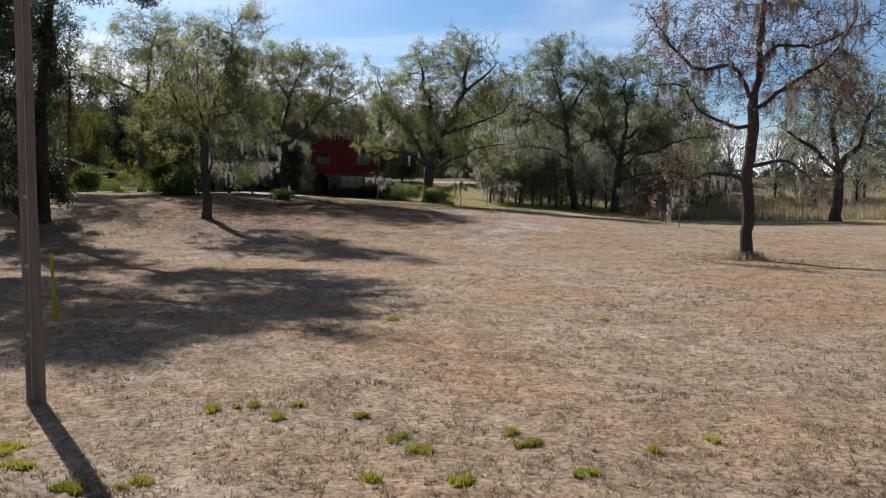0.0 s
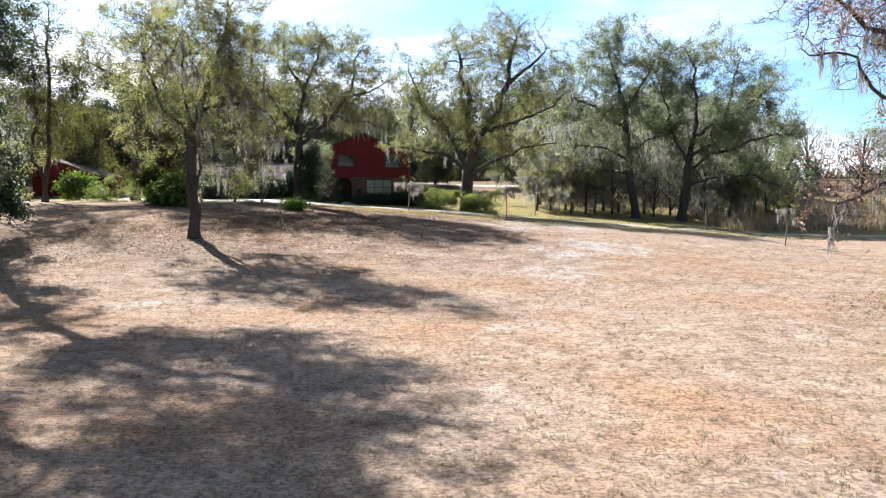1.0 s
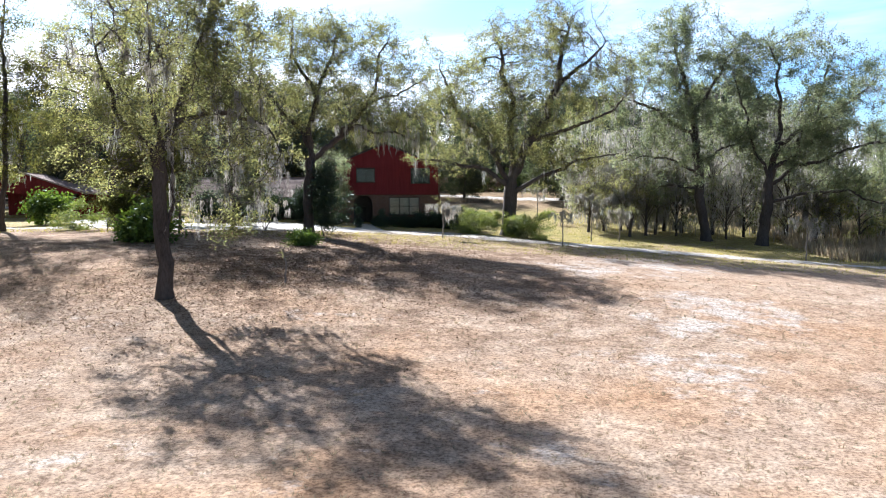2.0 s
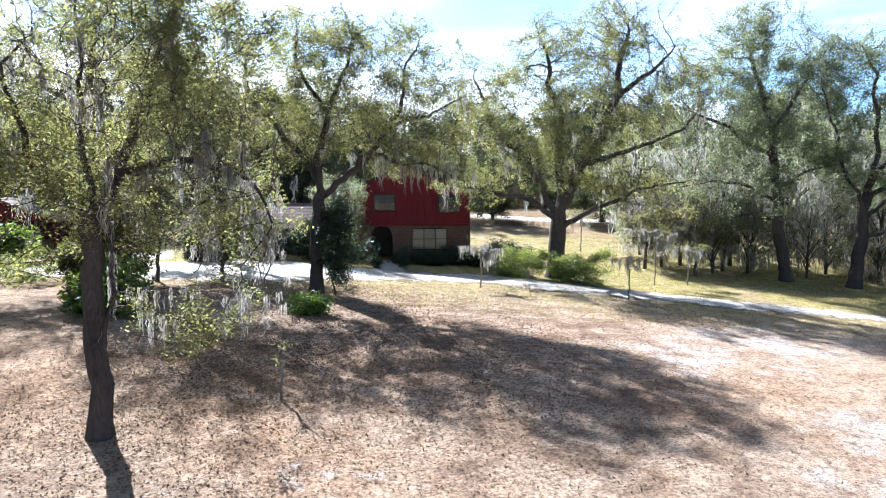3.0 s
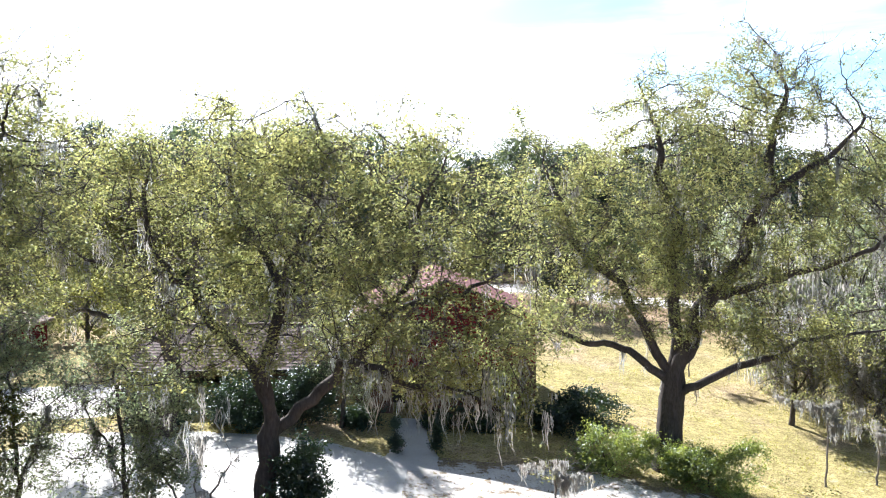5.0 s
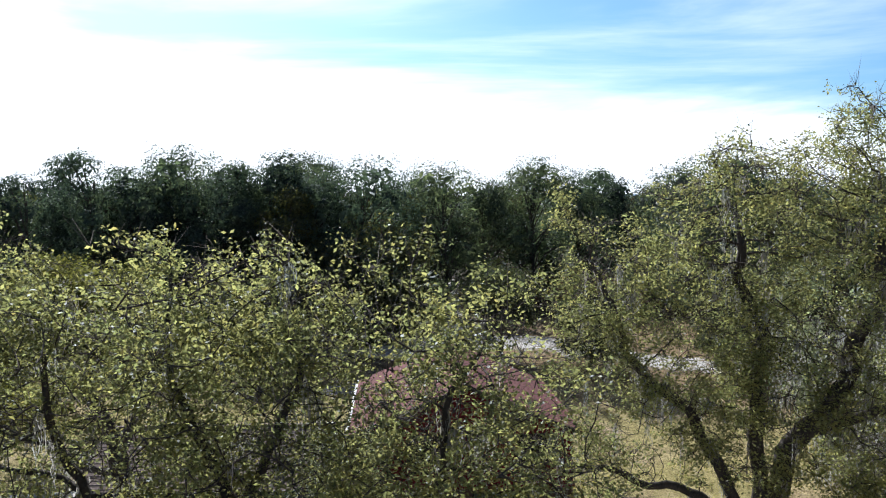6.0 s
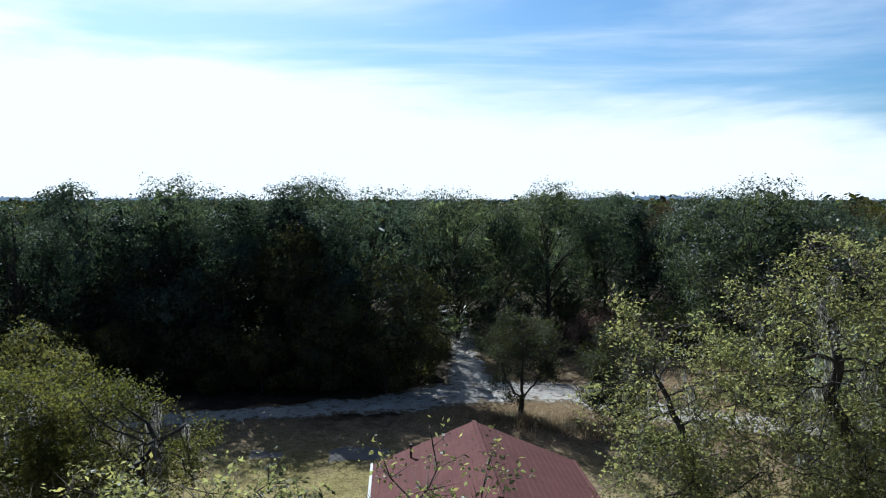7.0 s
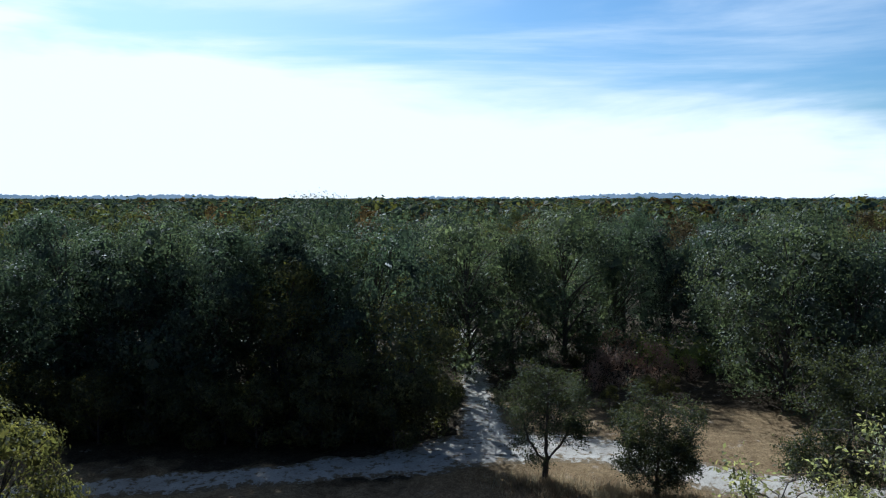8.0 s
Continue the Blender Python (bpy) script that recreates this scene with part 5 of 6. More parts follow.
shrub("hedge", -27.6, 78.2, [(0, 0, 1.6, 2.2, 1.9, 1.7), (-1.6, 0, 2.4, 1.6, 1.6, 1.5)], "loose pale green shrub beside the drive", 35, 15000, mat=LEAF_YELLOW, group="hedges by the drive")
shrub("palmetto", -45.5, 96.5, [(0, 0, 1.6, 1.5, 1.5, 1.3)], "light green palmetto before the carport", 36, 3500, 0.36, LEAF_BRIGHT, group="hedges by the drive")
shrub("climbing_vine", -17.5, 85.1, [(0.1, 0, 3.6, 1.15, 1.0, 2.4), (1.2, 0, 2.4, 1.3, 1.0, 1.2)], "dark leafy vine climbing beside the oak trunk", 39, 15000, 0.13, LEAF_DARK, 420,
      lines=[[(0, 0, 0), (-0.6, 0.2, 2.0), (-0.6, 0.2, 4.5)]], category="vine")
shrub("fern_clump", -17.6, 79.2, [(0, 0, 0.4, 0.85, 0.8, 0.45)], "low bright green fern clump in the grass", 37, 4000, 0.16, LEAF_BRIGHT)
for k, (x, y) in enumerate(((-15.9, 101.1), (-18.0, 100.5))):
    tree("clipped_topiary", x, y, [[(0, 0, 0), (0, 0, 0.8), (0.02, 0, 1.9)]], [(0, 0, 0.62, 0.36, 0.36, 0.48), (0, 0, 1.35, 0.24, 0.24, 0.6)], "small upright clipped evergreen beside the front walk", "shrub", 40 + k, 0.03, 160, 0.09,
         4200, 0.085, LEAF_DARK, reach=1.5, kill=0.1, spread=0.06, tip=0.005, flare=0.0, limb_parts=0, clump=0.3, group="topiary pair")
for k, (x, y) in enumerate(((-31.6, 100.6), (-27.2, 101.6), (-24.0, 103.0))):
    shrub("evergreen_shrub", x, y, [(0, 0, 1.5, 2.0, 1.6, 1.5), (0.6, 0.2, 2.6, 1.3, 1.2, 1.0)], "tall glossy dark evergreen shrub before the garage wing", 64 + k, 15000, 0.15, LEAF_DARK, 420, group="evergreen shrubs")
for k, (x, y, w) in enumerate(((-12.6, 106.6, 1.6), (-10.2, 107.6, 1.5), (-20.8, 104.0, 1.3), (-8.2, 110.2, 1.8), (-24.2, 103.6, 2.2), (-27.6, 102.4, 2.0), (-31.6, 101.6, 1.7), (-8.4, 106.2, 2.4), (-14.9, 105.7, 1.3), (-16.4, 105.3, 0.9), (-11.2, 106.9, 1.5))):
    shrub("foundation_shrub", x, y, [(0, 0, 0.5 * w, w, 0.9, 0.55 * w)], "dark evergreen shrub against the house wall", 44 + k, 4800, 0.15, LEAF_DARK, group="foundation shrubs")


def sapling(x, y, height, label, seed, moss=60, leaves=500, mat=None, width=1.2):
    tree("sapling", x, y, [[(0, 0, 0), (0.06, 0, height * 0.5), (-0.04, 0, height * 0.75)]], [(0, 0, height * 0.84, width * 1.15, width, height * 0.1), (width * 0.5, 0, height * 0.7, width * 0.5, width * 0.5, height * 0.12)],
         label, "sapling", seed, 0.05, 260, 0.22, leaves, 0.1, mat or LEAF_OAK, moss=moss // 2, moss_len=0.7, bark=BARK_PALE, tip=0.007, reach=4, kill=0.3, flare=0.2, limb_parts=3,
         group="saplings", strands=14, moss_width=0.016)


sapling(-9.5, 93.6, 3.4, "thin sapling with a flat top of pale hanging moss", 51, 150, 200, width=1.7)
sapling(0.3, 93.0, 3.3, "thin bare sapling beside the driveway", 52, 50, 200, width=1.0)
sapling(6.3, 104.0, 3.6, "mossy sapling in the grass", 53, 170, 700, width=1.5)
sapling(3.6, 103.0, 5.2, "mossy young tree in the grass", 54, 260, 900, width=2.2)
sapling(-0.9, 121.0, 4.6, "young many-stemmed tree behind the live oak", 55, 120, 900, width=1.6)
sapling(20.2, 95.0, 4.2, "pale bare sapling by the driveway", 56, 150, 300, width=1.5)
sapling(20.8, 74.3, 3.2, "thin whitish sapling alone on the lawn", 57, 40, 250, width=0.8)
sapling(-15.0, 66.3, 2.2, "thin bare stick of a sapling in the lawn", 58, 0, 60, width=0.5)
tree("dead_shrub", -23.0, 88.4, [[(0, 0, 0), (-0.4, 0, 1.6), (-1.4, 0, 3.0)], [(0, 0, 0.1), (0.8, 0, 1.8), (1.6, 0.2, 3.2)], [(0, 0, 0.1), (0.1, 0.3, 2.2), (0.4, 0.4, 4)]],
     [(0, 0, 3.2, 3.0, 2.2, 1.5)], "pale leafless dead shrub", "shrub", 61, 0.08, 420, 0.35, 0, bark=BARK_PALE, moss=40, moss_len=0.6, tip=0.009, reach=5, kill=0.45, flare=0.2)


# ---- woods ----
def shell_leaves(name, rng, spots, out, size):
    """Leaf sprays that lie over a crown's surface, each turned roughly outwards."""
    n = len(spots)
    nrm = out + rng.normal(0, 0.34, (n, 3))
    nrm /= np.linalg.norm(nrm, axis=1, keepdims=True)
    d = np.cross(nrm, rng.normal(size=(n, 3)))
    d /= np.linalg.norm(d, axis=1, keepdims=True) + 1e-9
    w = np.cross(d, nrm)
    ln = (size * rng.uniform(0.6, 1.4, n))[:, None]
    wd = ln * rng.uniform(0.35, 0.6, n)[:, None]
    v = np.stack([spots - d * ln * 0.5, spots + w * wd * 0.5 + nrm * ln * 0.1, spots + d * ln * 0.5, spots - w * wd * 0.5 + nrm * ln * 0.1], 1)
    return mesh_of(name, v.reshape(-1, 3), np.arange(4 * n).reshape(-1, 4))


def crown_tree(name, seed, height, width, mat, leaves, leaf, label, low=0.1, moss=0, puffs=20, inner=200, loose=0.0, category="tree", group="woodland trees", moss_len=1.5, strands=6):
    """A woodland tree: a leaning trunk, limbs to every bough, and boughs of leaves heaped into one uneven crown."""
    rng = np.random.RandomState(seed)
    d = rng.normal(size=(puffs, 3))
    d /= np.linalg.norm(d, axis=1, keepdims=True)
    d[:, 2] = np.linspace(-0.92, 0.97, puffs) + rng.uniform(-0.05, 0.05, puffs)
    side = np.sqrt(np.clip(1 - d[:, 2] ** 2, 0.05, 1)) / np.linalg.norm(d[:, :2], axis=1)
    d[:, :2] *= side[:, None]
    middle = np.array((0, 0, height * (low + 1) / 2))
    wide = width * rng.uniform(0.45, 0.78, (puffs, 1))
    at = middle + d * np.concatenate([wide, wide, np.full((puffs, 1), height * (1 - low) * 0.4)], 1)
    r = width * rng.uniform(0.26, 0.46, puffs)
    share = r ** 2 * (1 + 0.4 * (d[:, 2] > 0))

    def spread(n, near, far):
        k = rng.choice(puffs, n, p=share / share.sum())
        o = rng.normal(size=(n, 3))
        o /= np.linalg.norm(o, axis=1, keepdims=True)
        o += 0.55 * d[k]
        o /= np.linalg.norm(o, axis=1, keepdims=True)
        rag = 1 + 0.22 * np.sin(6 * o[:, 0] + k) * np.sin(5.3 * o[:, 1] + 2 * k) + 0.12 * np.sin(11 * o[:, 2] + 3 * k)
        p = at[k] + o * (r[k] * rag * (rng.uniform(near, far, n) + 0.16 * (rng.random(n) < 0.12) * rng.random(n) * (far > 1)))[:, None] * (1, 1, 0.85)
        p[:, 2] = np.maximum(p[:, 2], 0.15)
        return p, o

    top = thing(name, (0, 0, 0), label, category, group)
    lean = rng.uniform(-0.06, 0.06, 2) * height
    g = 0.014 * height + 0.03
    stem = resample([(0, 0, 0), (0, 0, height * 0.25), (lean[0], lean[1], height * 0.8)], height * 0.1)
    part("trunk", tube_mesh("trunk", [(stem, np.linspace(g * 1.15, g * 0.3, len(stem)))]), BARK, top)
    limbs = []
    for k in range(puffs):
        f = np.clip((at[k, 2] - height * 0.15) / height * 0.8, 0.06, 0.75)
        foot = np.array((lean[0] * f, lean[1] * f, height * f))
        line = np.stack([foot, foot * 0.45 + at[k] * 0.55 + (0, 0, 0.05 * height), at[k], at[k] + d[k] * r[k] * 0.6])
        limbs.append((line, np.array((g * 0.4, g * 0.3, g * 0.2, g * 0.06))))
    part("branchwork", tube_mesh("branchwork", limbs), BARK, top, kind="stuff")
    p, o = spread(leaves, 0.8 - loose, 1.06)
    p2, o2 = spread(inner, 0.25, 0.6)
    part("crown", shell_leaves("crown", rng, np.concatenate([p, p2]), np.concatenate([o, o2]), np.r_[np.full(leaves, leaf), np.full(inner, width * 0.2)]), mat, top, kind="stuff")
    if moss:
        p, o = spread(moss, 0.7, 1.0)
        part("spanish_moss", moss_mesh("spanish_moss", rng, p, np.minimum(moss_len, np.clip(p[:, 2] - 0.3, 0.2, None)), strands, 0.036, 0.3), MOSS, top, "pale grey hanging moss strands", kind="stuff")
    return top


NEAR = [crown_tree("woodland_tree", 71, 17.5, 5.6, LEAF_WOODS, 10500, 0.27, "tall dark evergreen oak at the woods' edge", 0.0),
        crown_tree("woodland_tree", 72, 17, 8.2, LEAF_WOODS, 17000, 0.28, "broad dark woodland oak in the woods", 0.0, puffs=32),
        crown_tree("woodland_tree", 73, 17, 5.0, LEAF_WOODS_OLIVE, 8500, 0.3, "tall olive-leaved tree in the woods", 0.1),
        crown_tree("woodland_tree", 74, 14.5, 6.0, LEAF_WOODS, 10500, 0.27, "dense dark woodland tree leafy to the ground", 0.0),
        crown_tree("woodland_bush", 75, 7.5, 4.0, LEAF_WOODS_OLIVE, 3600, 0.3, "low bushy olive-leaved thicket under the trees", 0.0, puffs=14, inner=120),
        crown_tree("woodland_tree", 76, 11.5, 5.4, LEAF_EDGE, 9000, 0.26, "bushy olive tree leafy to the ground at the woods' edge", 0.0)]
FAR = [crown_tree("distant_tree", 84, 15, 6.6, LEAF_WOODS_BROWN, 2600, 0.46, "distant brown half-bare tree in deep woods", 0.2, puffs=18, inner=40),
       crown_tree("distant_tree", 81, 15.5, 7.8, LEAF_WOODS, 3600, 0.48, "distant dark evergreen tree in deep woods", 0.2, puffs=14, inner=60),
       crown_tree("distant_tree", 82, 16, 7.0, LEAF_WOODS_OLIVE, 3200, 0.48, "distant olive-leaved tree in deep woods", 0.2, puffs=14, inner=60)]
MID = [crown_tree("background_tree", 83, 12, 5.2, LEAF_MIST, 3000, 0.34, "grey-green tree hung with pale moss behind the lawn", 0.05, 260, inner=40, loose=0.4, group="trees behind the lawn"),
       crown_tree("background_tree", 84, 13, 5.4, LEAF_LIVE, 3600, 0.36, "leafy green oak behind the lawn", 0.1, 110, inner=60, loose=0.4, group="trees behind the lawn"),
       crown_tree("background_tree", 85, 12, 4.6, LEAF_MIST, 900, 0.3, "thin grey tree, nearly bare and mossy", 0.1, 300, puffs=26, inner=0, loose=0.6, group="trees behind the lawn"),
       crown_tree("background_bush", 86, 6, 3.6, LEAF_OAK, 2600, 0.28, "loose pale green bush under the trees", 0.0, 50, puffs=14, inner=60, loose=0.3, category="bush", group="trees behind the lawn")]
BRUSH = [crown_tree("thicket_bush", 87, 2.6, 2.4, LEAF_RUST, 900, 0.2, "low rusty brown brush at the clearing", 0.0, puffs=10, inner=20, category="bush", group="brush at the clearing"),
         crown_tree("vine_mound", 88, 2.0, 3.0, LEAF_BRUSH, 1300, 0.24, "mound of bright green vines over brush", 0.0, puffs=10, inner=20, category="bush", group="brush at the clearing")]


def plant_woods():
    """The edge of the woods tree by tree, then their depth. Returns the places left over for the joined far canopy."""
    rng = np.random.RandomState(5)
    used = set()

    def put(kinds, k, x, y, size):
        ob = kinds[k]
        z = float(lay(x, y)) - 0.1
        m = pose(x, y, z, 0, 0, rng.uniform(0, 360)) @ Matrix.Diagonal((size, size, size * rng.uniform(0.94, 1.06), 1))
        if ob.name in used:
            copy_thing(ob, m)
        else:
            ob.matrix_basis = m
            used.add(ob.name)

    for x, y in ((-84, 141), (-78, 145), (-72, 143), (-66, 146), (-60, 144), (-54.5, 146.5), (-49.5, 145), (-45, 147.5), (-40.5, 146.5), (-36, 150)):
        put(NEAR, int(rng.choice([0, 1, 3])), x, y + (4.5 if x > -78 else 1.0), (1.07 if x < -43 else 0.9) * rng.uniform(0.95, 1.05))
    for x, y in ((-29.2, 148.6), (-33, 146.2), (-37.5, 144.2), (-43, 143.4), (-57, 142.2), (-69, 141.6), (-35, 158), (-47.5, 142.8), (-52.5, 142.6), (-63, 142), (-75, 141), (-80, 139.5), (-33.5, 166)):
        put(NEAR, 4, x, y, rng.uniform(0.78, 1.08))
    for k in range(12):
        put(NEAR, int(rng.choice([0, 1, 3])), -86 + 3.9 * k + rng.uniform(-1, 1), 157.0 + rng.uniform(-2, 3) + 0.12 * k, rng.uniform(0.8, 0.98))
    for k in range(16):
        put(NEAR, 4, -83 + 3.4 * k + rng.uniform(-1, 1), 142.5 + rng.uniform(-1, 1.5) + 0.2 * k, rng.uniform(0.85, 1.15))
    for x, y, k, s in ((-55, 119, 5, 1.0), (-49.5, 121, 5, 0.9), (-62, 124, 5, 1.1), (-70, 130, 0, 0.95), (-31.2, 149.5, 5, 1.0), (-36.8, 147, 5, 0.8), (-28.8, 152, 4, 0.7), (2.8, 160.5, 1, 0.98), (8, 158, 0, 0.92), (6.5, 167, 3, 1.05), (1.5, 168, 3, 0.9), (12, 164, 1, 0.85), (12, 153, 3, 0.9),
                       (-18.5, 179, 1, 0.98), (-12.5, 185, 1, 0.86), (-5.5, 189, 3, 0.92), (-24.5, 174, 3, 0.9), (1.5, 184, 1, 0.95), (-29, 170, 1, 0.9), (-33, 182, 0, 0.9), (-24, 184, 2, 0.9), (-20, 168, 4, 0.8), (-16, 173.5, 4, 0.75),
                       (-13.5, 158, 4, 0.42), (-10, 161, 4, 0.45), (-12, 154, 4, 0.38), (-7.5, 163.5, 4, 0.4), (8, 148, 4, 0.9), (17, 150, 4, 1.2), (18, 160, 0, 0.78), (25, 152, 1, 0.9), (31, 158, 3, 1.0)):
        put(NEAR, k, x, y, s)
    for x, y, k, s in ((-68, 118, 2, 1.2), (-78, 126, 0, 1.2), (-86, 120, 0, 1.2), (-64, 99, 0, 1.1), (-73, 104, 2, 1.2),
                       (-82, 110, 1, 1.2), (-52, 96, 3, 1.0), (-60, 88, 2, 1.2), (-66, 92, 0, 1.1), (-48, 72, 1, 1.25), (-54, 78, 0, 1.1), (-44, 62, 1, 1.3), (-50, 83, 3, 1.1), (-46, 79, 1, 1.05), (-38, 66, 3, 0.9), (-39, 58, 3, 0.9),
                       (6.0, 114.5, 2, 0.55), (10.2, 112.8, 2, 0.62), (13.6, 114.2, 2, 0.55), (18.6, 113.6, 2, 0.5), (24.5, 113.0, 2, 0.6), (8.0, 116.0, 2, 0.6), (29.0, 115.0, 0, 0.6), (32.0, 113.5, 3, 1.0), (35.5, 116.0, 1, 0.6), (21.0, 115.8, 0, 0.62), (14.8, 117.2, 0, 0.66), (5, 121, 0, 0.8), (9, 117, 2, 0.8), (13, 118, 0, 0.75), (18, 117, 2, 0.8), (23, 119, 0, 0.8), (28, 121, 3, 1.1), (33, 121, 0, 0.7), (6, 130, 1, 0.8), (13, 129, 0, 0.9), (21, 129, 1, 0.9), (29, 131, 2, 1.0),
                       (37, 129, 2, 0.9), (26, 138, 1, 0.9), (35, 139, 0, 0.9), (15, 138, 3, 1.4), (44, 133, 2, 0.8), (50, 129, 2, 0.75), (56, 133, 2, 0.8), (64, 129, 2, 0.75), (53, 121, 3, 0.7), (60, 123, 2, 0.6), (72, 128, 2, 0.8), (80, 130, 2, 0.8), (88, 128, 0, 0.8), (47, 113, 3, 0.8)):
        put(MID, k, x, y, s)
    for x, y, k, s in ((-15, 165.5, 0, 1.0), (-11.5, 167.5, 0, 1.2), (-8, 169.5, 0, 1.0), (-13, 170.5, 0, 1.3), (-9, 174, 0, 1.3), (-5, 171.5, 0, 0.9), (-2.5, 175.5, 1, 1.2), (-5.5, 178, 1, 1.3), (-1, 179.5, 1, 1.1), (-9, 179.5, 1, 1.0), (-17, 177, 0, 1.3), (0.5, 173.5, 0, 1.1), (-12.5, 177.5, 0, 1.4)):
        put(BRUSH, k, x, y, s)
    done = []
    for _ in range(14000):
        y = 148 + 420 * rng.random() ** 1.25
        x = rng.uniform(-420, 260)
        if (-30 < x < 30 and y < 178) or (-28 < x < 6 and y < 194) or (x > 25 and y < 150):
            continue
        a8 = math.degrees(math.atan2(-(x + 14), y - 78))
        a0 = math.degrees(math.atan2(x - 1, y - 5))
        if not (-24 < a8 < 43 or (0 < a0 < 16 and y < 240)):
            continue
        gap = 10.2 if y < 190 else 11.6 if y < 300 else 12.0
        if any((x - p) ** 2 + (y - q) ** 2 < gap * gap for p, q in done):
            continue
        done.append((x, y))
    done.sort(key=lambda q: math.hypot(q[0] + 14, q[1] - 78))
    for x, y in done[:34]:
        put(NEAR, int(rng.choice([0, 1, 2, 2, 3])), x, y, rng.uniform(0.84, 1.08))
    for x, y in done[34:190]:
        put(FAR, int(rng.choice([0, 1, 1, 1, 2])), x, y, rng.uniform(0.74, 1.12))
    return np.array(done[190:])


def far_canopy(places):
    """Crowns past the single trees, out to the horizon, as one mass of leaf clumps."""
    rng = np.random.RandomState(8)
    n = 4600
    y = 500 + 3500 * rng.random(n) ** 1.8
    a = np.radians(rng.uniform(-34, 46, n))
    x = -14 - (y - 78) * np.tan(a)
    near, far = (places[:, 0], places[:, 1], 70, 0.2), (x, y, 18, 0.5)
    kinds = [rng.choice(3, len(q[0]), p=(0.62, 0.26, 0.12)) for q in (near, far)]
    # most of the farthest crowns take the leaf with haze in its colour
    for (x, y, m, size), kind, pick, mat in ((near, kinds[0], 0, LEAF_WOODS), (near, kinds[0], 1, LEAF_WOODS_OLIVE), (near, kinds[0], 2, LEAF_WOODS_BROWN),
                                             (far, kinds[1], 0, LEAF_FAR_HAZE), (far, kinds[1], 1, LEAF_WOODS_OLIVE), (far, kinds[1], 2, LEAF_WOODS_BROWN)):
        some = kind == pick
        x, y = x[some], y[some]
        k = len(x)
        h = rng.uniform(9.5, 18.5, k) + 4 * (rng.random(k) < 0.06)
        r = rng.uniform(3.4, 6, k) * np.clip(y / 700, 1, 3)
        d = rng.normal(size=(k, m, 3))
        d /= np.linalg.norm(d, axis=2, keepdims=True)
        d[..., 2] = np.abs(d[..., 2]) * 1.2 - 0.3
        lump = 1 + 0.3 * np.sin(3.1 * d[..., :1] * 2 + rng.uniform(0, 6, (k, 1, 1))) * np.sin(4.3 * d[..., 1:2] + rng.uniform(0, 6, (k, 1, 1)))
        c = np.stack([x, y, lay(x, y) + h * 0.66], 1)[:, None] + d * lump * np.stack([r, r, h * 0.33], 1)[:, None]
        s = (r * size)[:, None, None] * rng.uniform(0.5, 1.3, (k, m, 1))
        u = rng.normal(size=(k, m, 3))
        w = np.cross(d + 0.4 * u, u)
        w /= np.linalg.norm(w, axis=2, keepdims=True)
        q = np.cross(w, d)
        v = np.stack([c - w * s, c + q * s * 0.6, c + w * s, c - q * s * 0.6], 2).reshape(-1, 3)
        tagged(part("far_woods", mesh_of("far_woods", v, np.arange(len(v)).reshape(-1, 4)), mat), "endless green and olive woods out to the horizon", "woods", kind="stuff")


def far_ridge():
    """The low wooded ridge that closes the horizon."""
    rng = np.random.RandomState(77)
    a = np.radians(np.arange(-70, 70.01, 0.05))
    top = 34 + 10 * np.sin(a * 9 + 1) + 7 * np.sin(a * 23) + np.repeat(rng.uniform(-4, 5, len(a) // 3 + 1), 3)[:len(a)] + rng.uniform(-2, 2, len(a))
    v = np.stack([np.stack([3900 * np.sin(a), 3900 * np.cos(a), np.full(len(a), -20.0)], 1), np.stack([4000 * np.sin(a), 4000 * np.cos(a), top], 1)], 1).reshape(-1, 3)
    i = np.arange(len(a) - 1) * 2
    tagged(part("backdrop", mesh_of("backdrop", v, np.stack([i, i + 2, i + 3, i + 1], 1)), RIDGE), "low wooded ridge along the horizon, glowing blue with painted haze", "ridge", kind="structure")


far_ridge()
far_canopy(plant_woods())


# ---- grass and litter ----
def blades(name, rng, x, y, height, width, mat, label, category, lean=0.5):
    n = len(x)
    z = lay(x, y)
    a = rng.uniform(0, 2 * np.pi, n)
    h = height * rng.uniform(0.5, 1.4, n)
    w = width * rng.uniform(0.6, 1.4, n)
    dx, dy = np.cos(a) * w, np.sin(a) * w
    tx, ty = rng.normal(0, lean, n) * h, rng.normal(0, lean, n) * h
    v = np.stack([np.stack([x - dx, y - dy, z - 0.01], 1), np.stack([x + dx, y + dy, z - 0.01], 1), np.stack([x + tx, y + ty, z + h], 1)], 1).reshape(-1, 3)
    return tagged(part(name, mesh_of(name, v, None, np.arange(3 * n).reshape(-1, 3)), mat), label, category, kind="stuff")


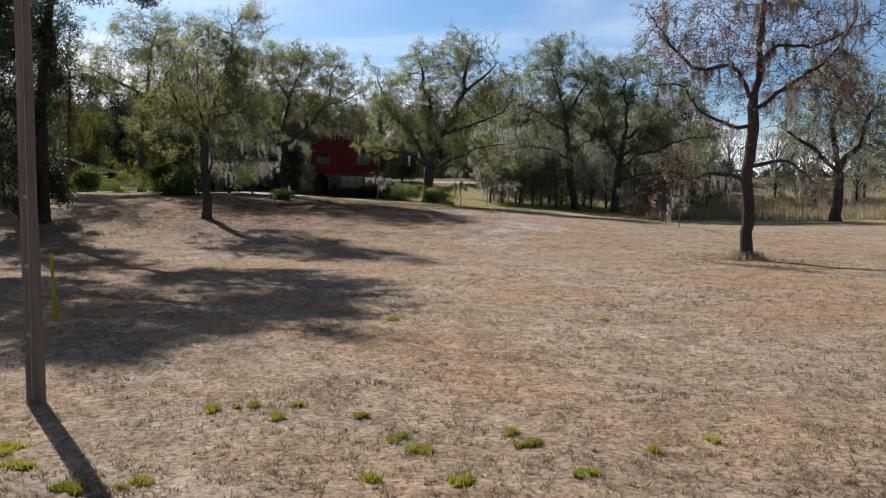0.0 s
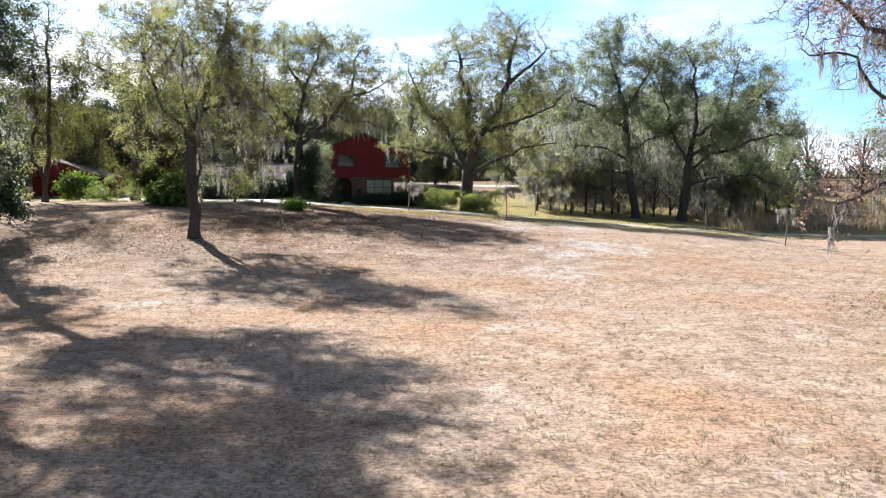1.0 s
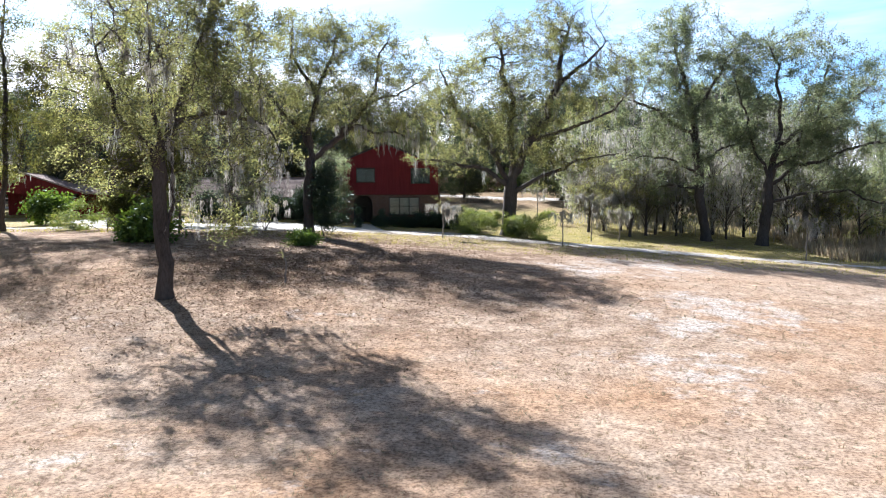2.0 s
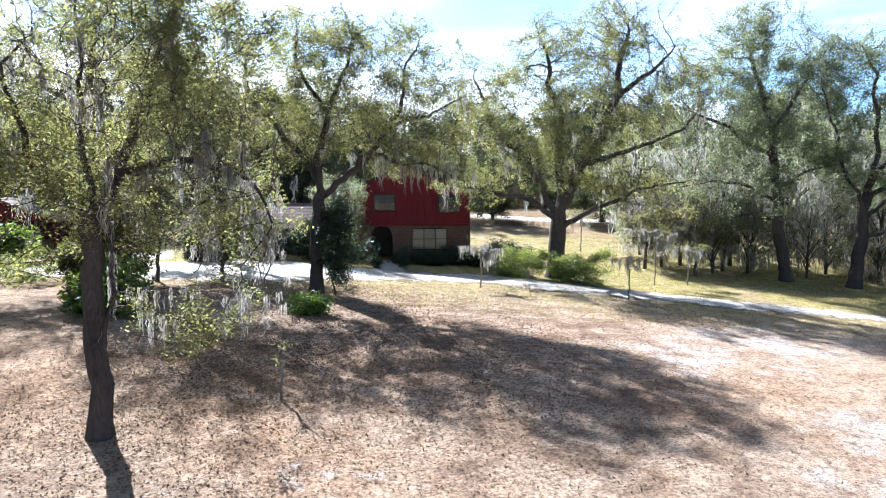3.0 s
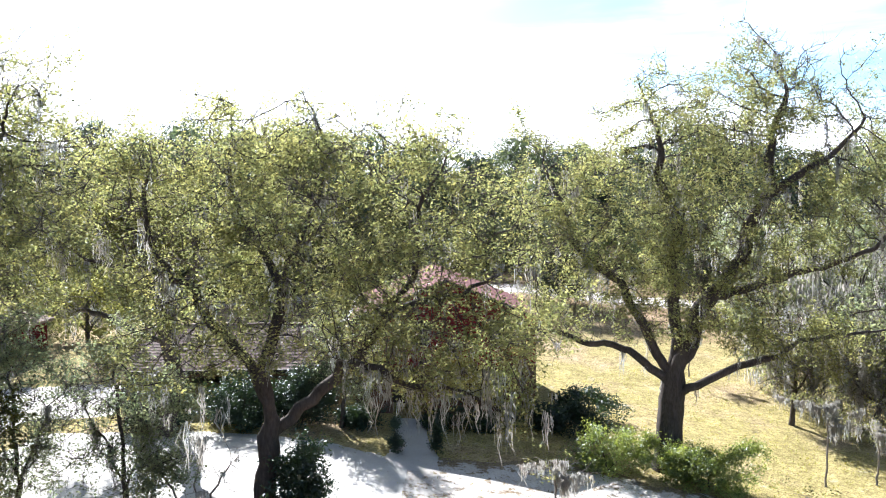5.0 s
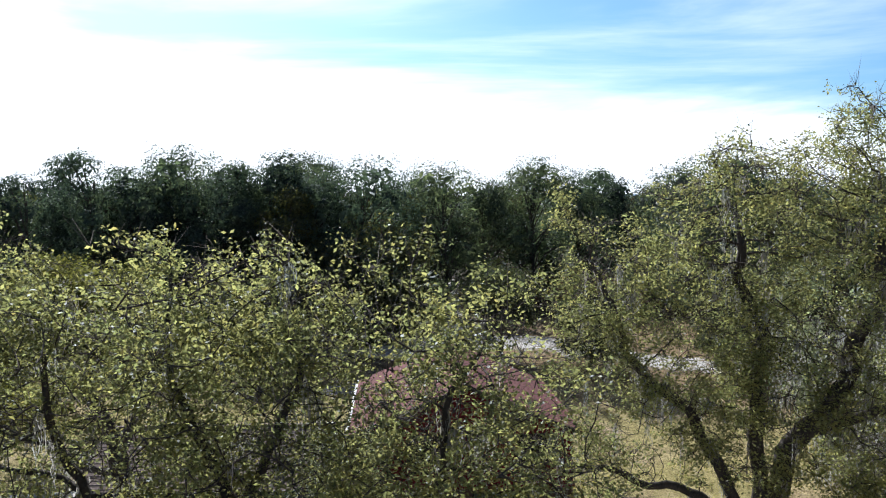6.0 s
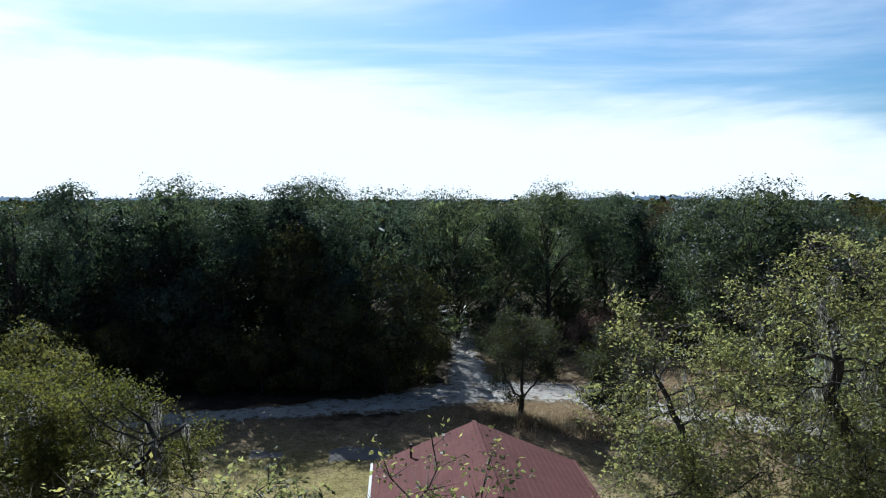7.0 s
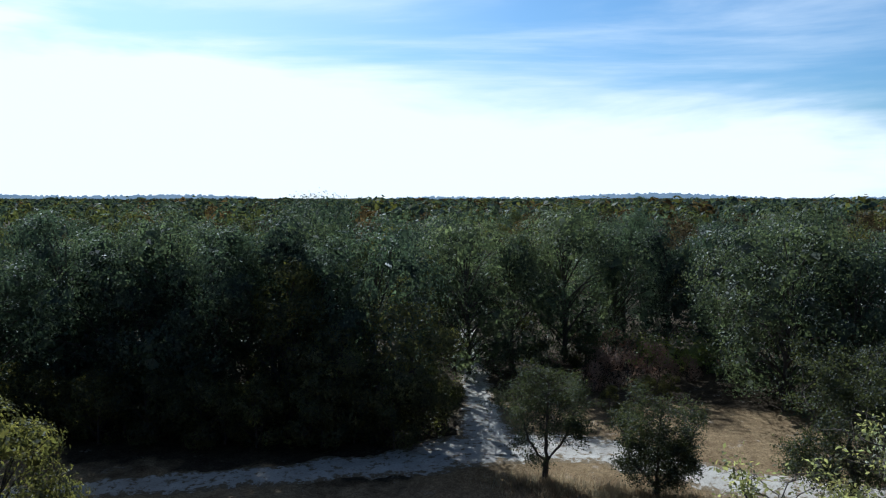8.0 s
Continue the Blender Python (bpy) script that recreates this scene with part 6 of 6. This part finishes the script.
def build_grass():
    rng = np.random.RandomState(9)
    n = 16000
    y = 5 + 70 * rng.random(n) ** 1.6
    x = rng.uniform(-1, 1, n) * (7 + 0.5 * y)
    r = rng.uniform(0.02, 0.1, n)
    x, y, r = (np.repeat(q, 10) for q in (x, y, r))
    blades("dry_grass", rng, x + rng.normal(0, 1, len(x)) * r, y + rng.normal(0, 1, len(x)) * r, 0.075, 0.013, GRASS_DRY, "short dry straw-coloured grass blades", "grass", 0.8)
    tufts = [(-1.6, 12.3, 0.22), (-2.35, 13.1, 0.2), (-2.9, 12.7, 0.3), (0.4, 11.3, 0.22), (0.85, 10.7, 0.25), (2.1, 11.6, 0.2), (2.35, 11.1, 0.25), (0.2, 9.5, 0.2), (3.0, 9.8, 0.18), (4.05, 10.8, 0.16),
             (-5.1, 10.6, 0.35), (-4.7, 9.9, 0.3), (-2.8, 9.3, 0.2), (1.3, 9.4, 0.25), (-3.5, 9.1, 0.25), (-0.85, 23.3, 0.3), (-1.5, 13.1, 0.15), (-0.3, 12.5, 0.12), (5.5, 23.8, 0.25), (5.1, 11.3, 0.12)]
    xs, ys = [], []
    for tx, ty, r in tufts:
        r *= 0.75
        for _ in range(4):
            sx, sy, k = tx + rng.normal(0, r * 0.55), ty + rng.normal(0, r * 0.6), int(rng.uniform(60, 260) * r / 0.22)
            xs.append(sx + rng.normal(0, r * 0.2, k))
            ys.append(sy + rng.normal(0, r * 0.22, k))
    xs.append(rng.uniform(-14, 18, 1500))
    ys.append(9 + 20 * rng.random(1500))
    blades("green_weeds", rng, np.concatenate(xs), np.concatenate(ys), 0.07, 0.014, GRASS_GREEN, "yellow-green tufts of weeds in the dry lawn", "weeds", 0.6)
    n = 30000
    y2 = rng.uniform(83, 122, n)
    x2 = rng.uniform(-45, 40, n)
    blades("lawn_grass", rng, x2, y2, 0.09, 0.03, GRASS_GREEN, "greener grass about the house", "grass", 0.7)
    n = 26000
    y3, x3 = rng.uniform(98, 125, n), rng.uniform(24, 110, n)
    blades("tall_dry_grass", rng, x3, y3, 0.95, 0.06, GRASS_DRY, "pale waist-high dry grass of the meadow", "grass", 0.25)


    n = 5200
    spot = rng.randint(0, 3, n)
    x4 = np.array((-18.6, -13.5, -9.0))[spot] + rng.normal(0, 1.7, n)
    y4 = np.array((139.6, 139.0, 138.6))[spot] + rng.normal(0, 0.9, n)
    blades("bank_grass", rng, x4, y4, 0.5, 0.035, GRASS_DRY, "rough dry grass at the foot of the bank trees", "grass", 0.35)


def build_litter():
    rng = np.random.RandomState(10)
    spots = ((-19.6, 62.7, 7, 5200), (-18.8, 85.5, 8, 5200), (-4, 95, 9, 3500), (17.75, 47.4, 4, 1500), (-12, 72, 9, 9500), (-28, 56, 8, 3000), (16, 108, 8, 2500), (-10, 80, 10, 6500), (-17, 70, 6, 6000), (-6, 66, 8, 3000))
    xs = np.concatenate([cx + rng.normal(0, r * 0.6, n) for cx, cy, r, n in spots])
    ys = np.concatenate([cy + rng.normal(0, r * 0.6, n) for cx, cy, r, n in spots])
    p = np.stack([xs, ys, lay(xs, ys) + 0.035], 1)
    tagged(part("fallen_leaves", leaf_mesh("fallen_leaves", rng, p, 0.1, 0.012, 0.93, 0.6), FALLEN), "brown fallen oak leaves scattered in the grass", "leaf litter", kind="stuff")
    # weeds at the foot of the bare oak
    a = rng.uniform(0, 6.28, 900)
    r = 0.35 + np.abs(rng.normal(0, 0.45, 900))
    blades("foot_weeds", rng, 17.75 + r * np.cos(a), 47.4 + r * np.sin(a), 0.5, 0.02, GRASS_DRY, "dry weeds round the foot of the bare oak", "weeds", 0.35)


build_grass()
build_litter()
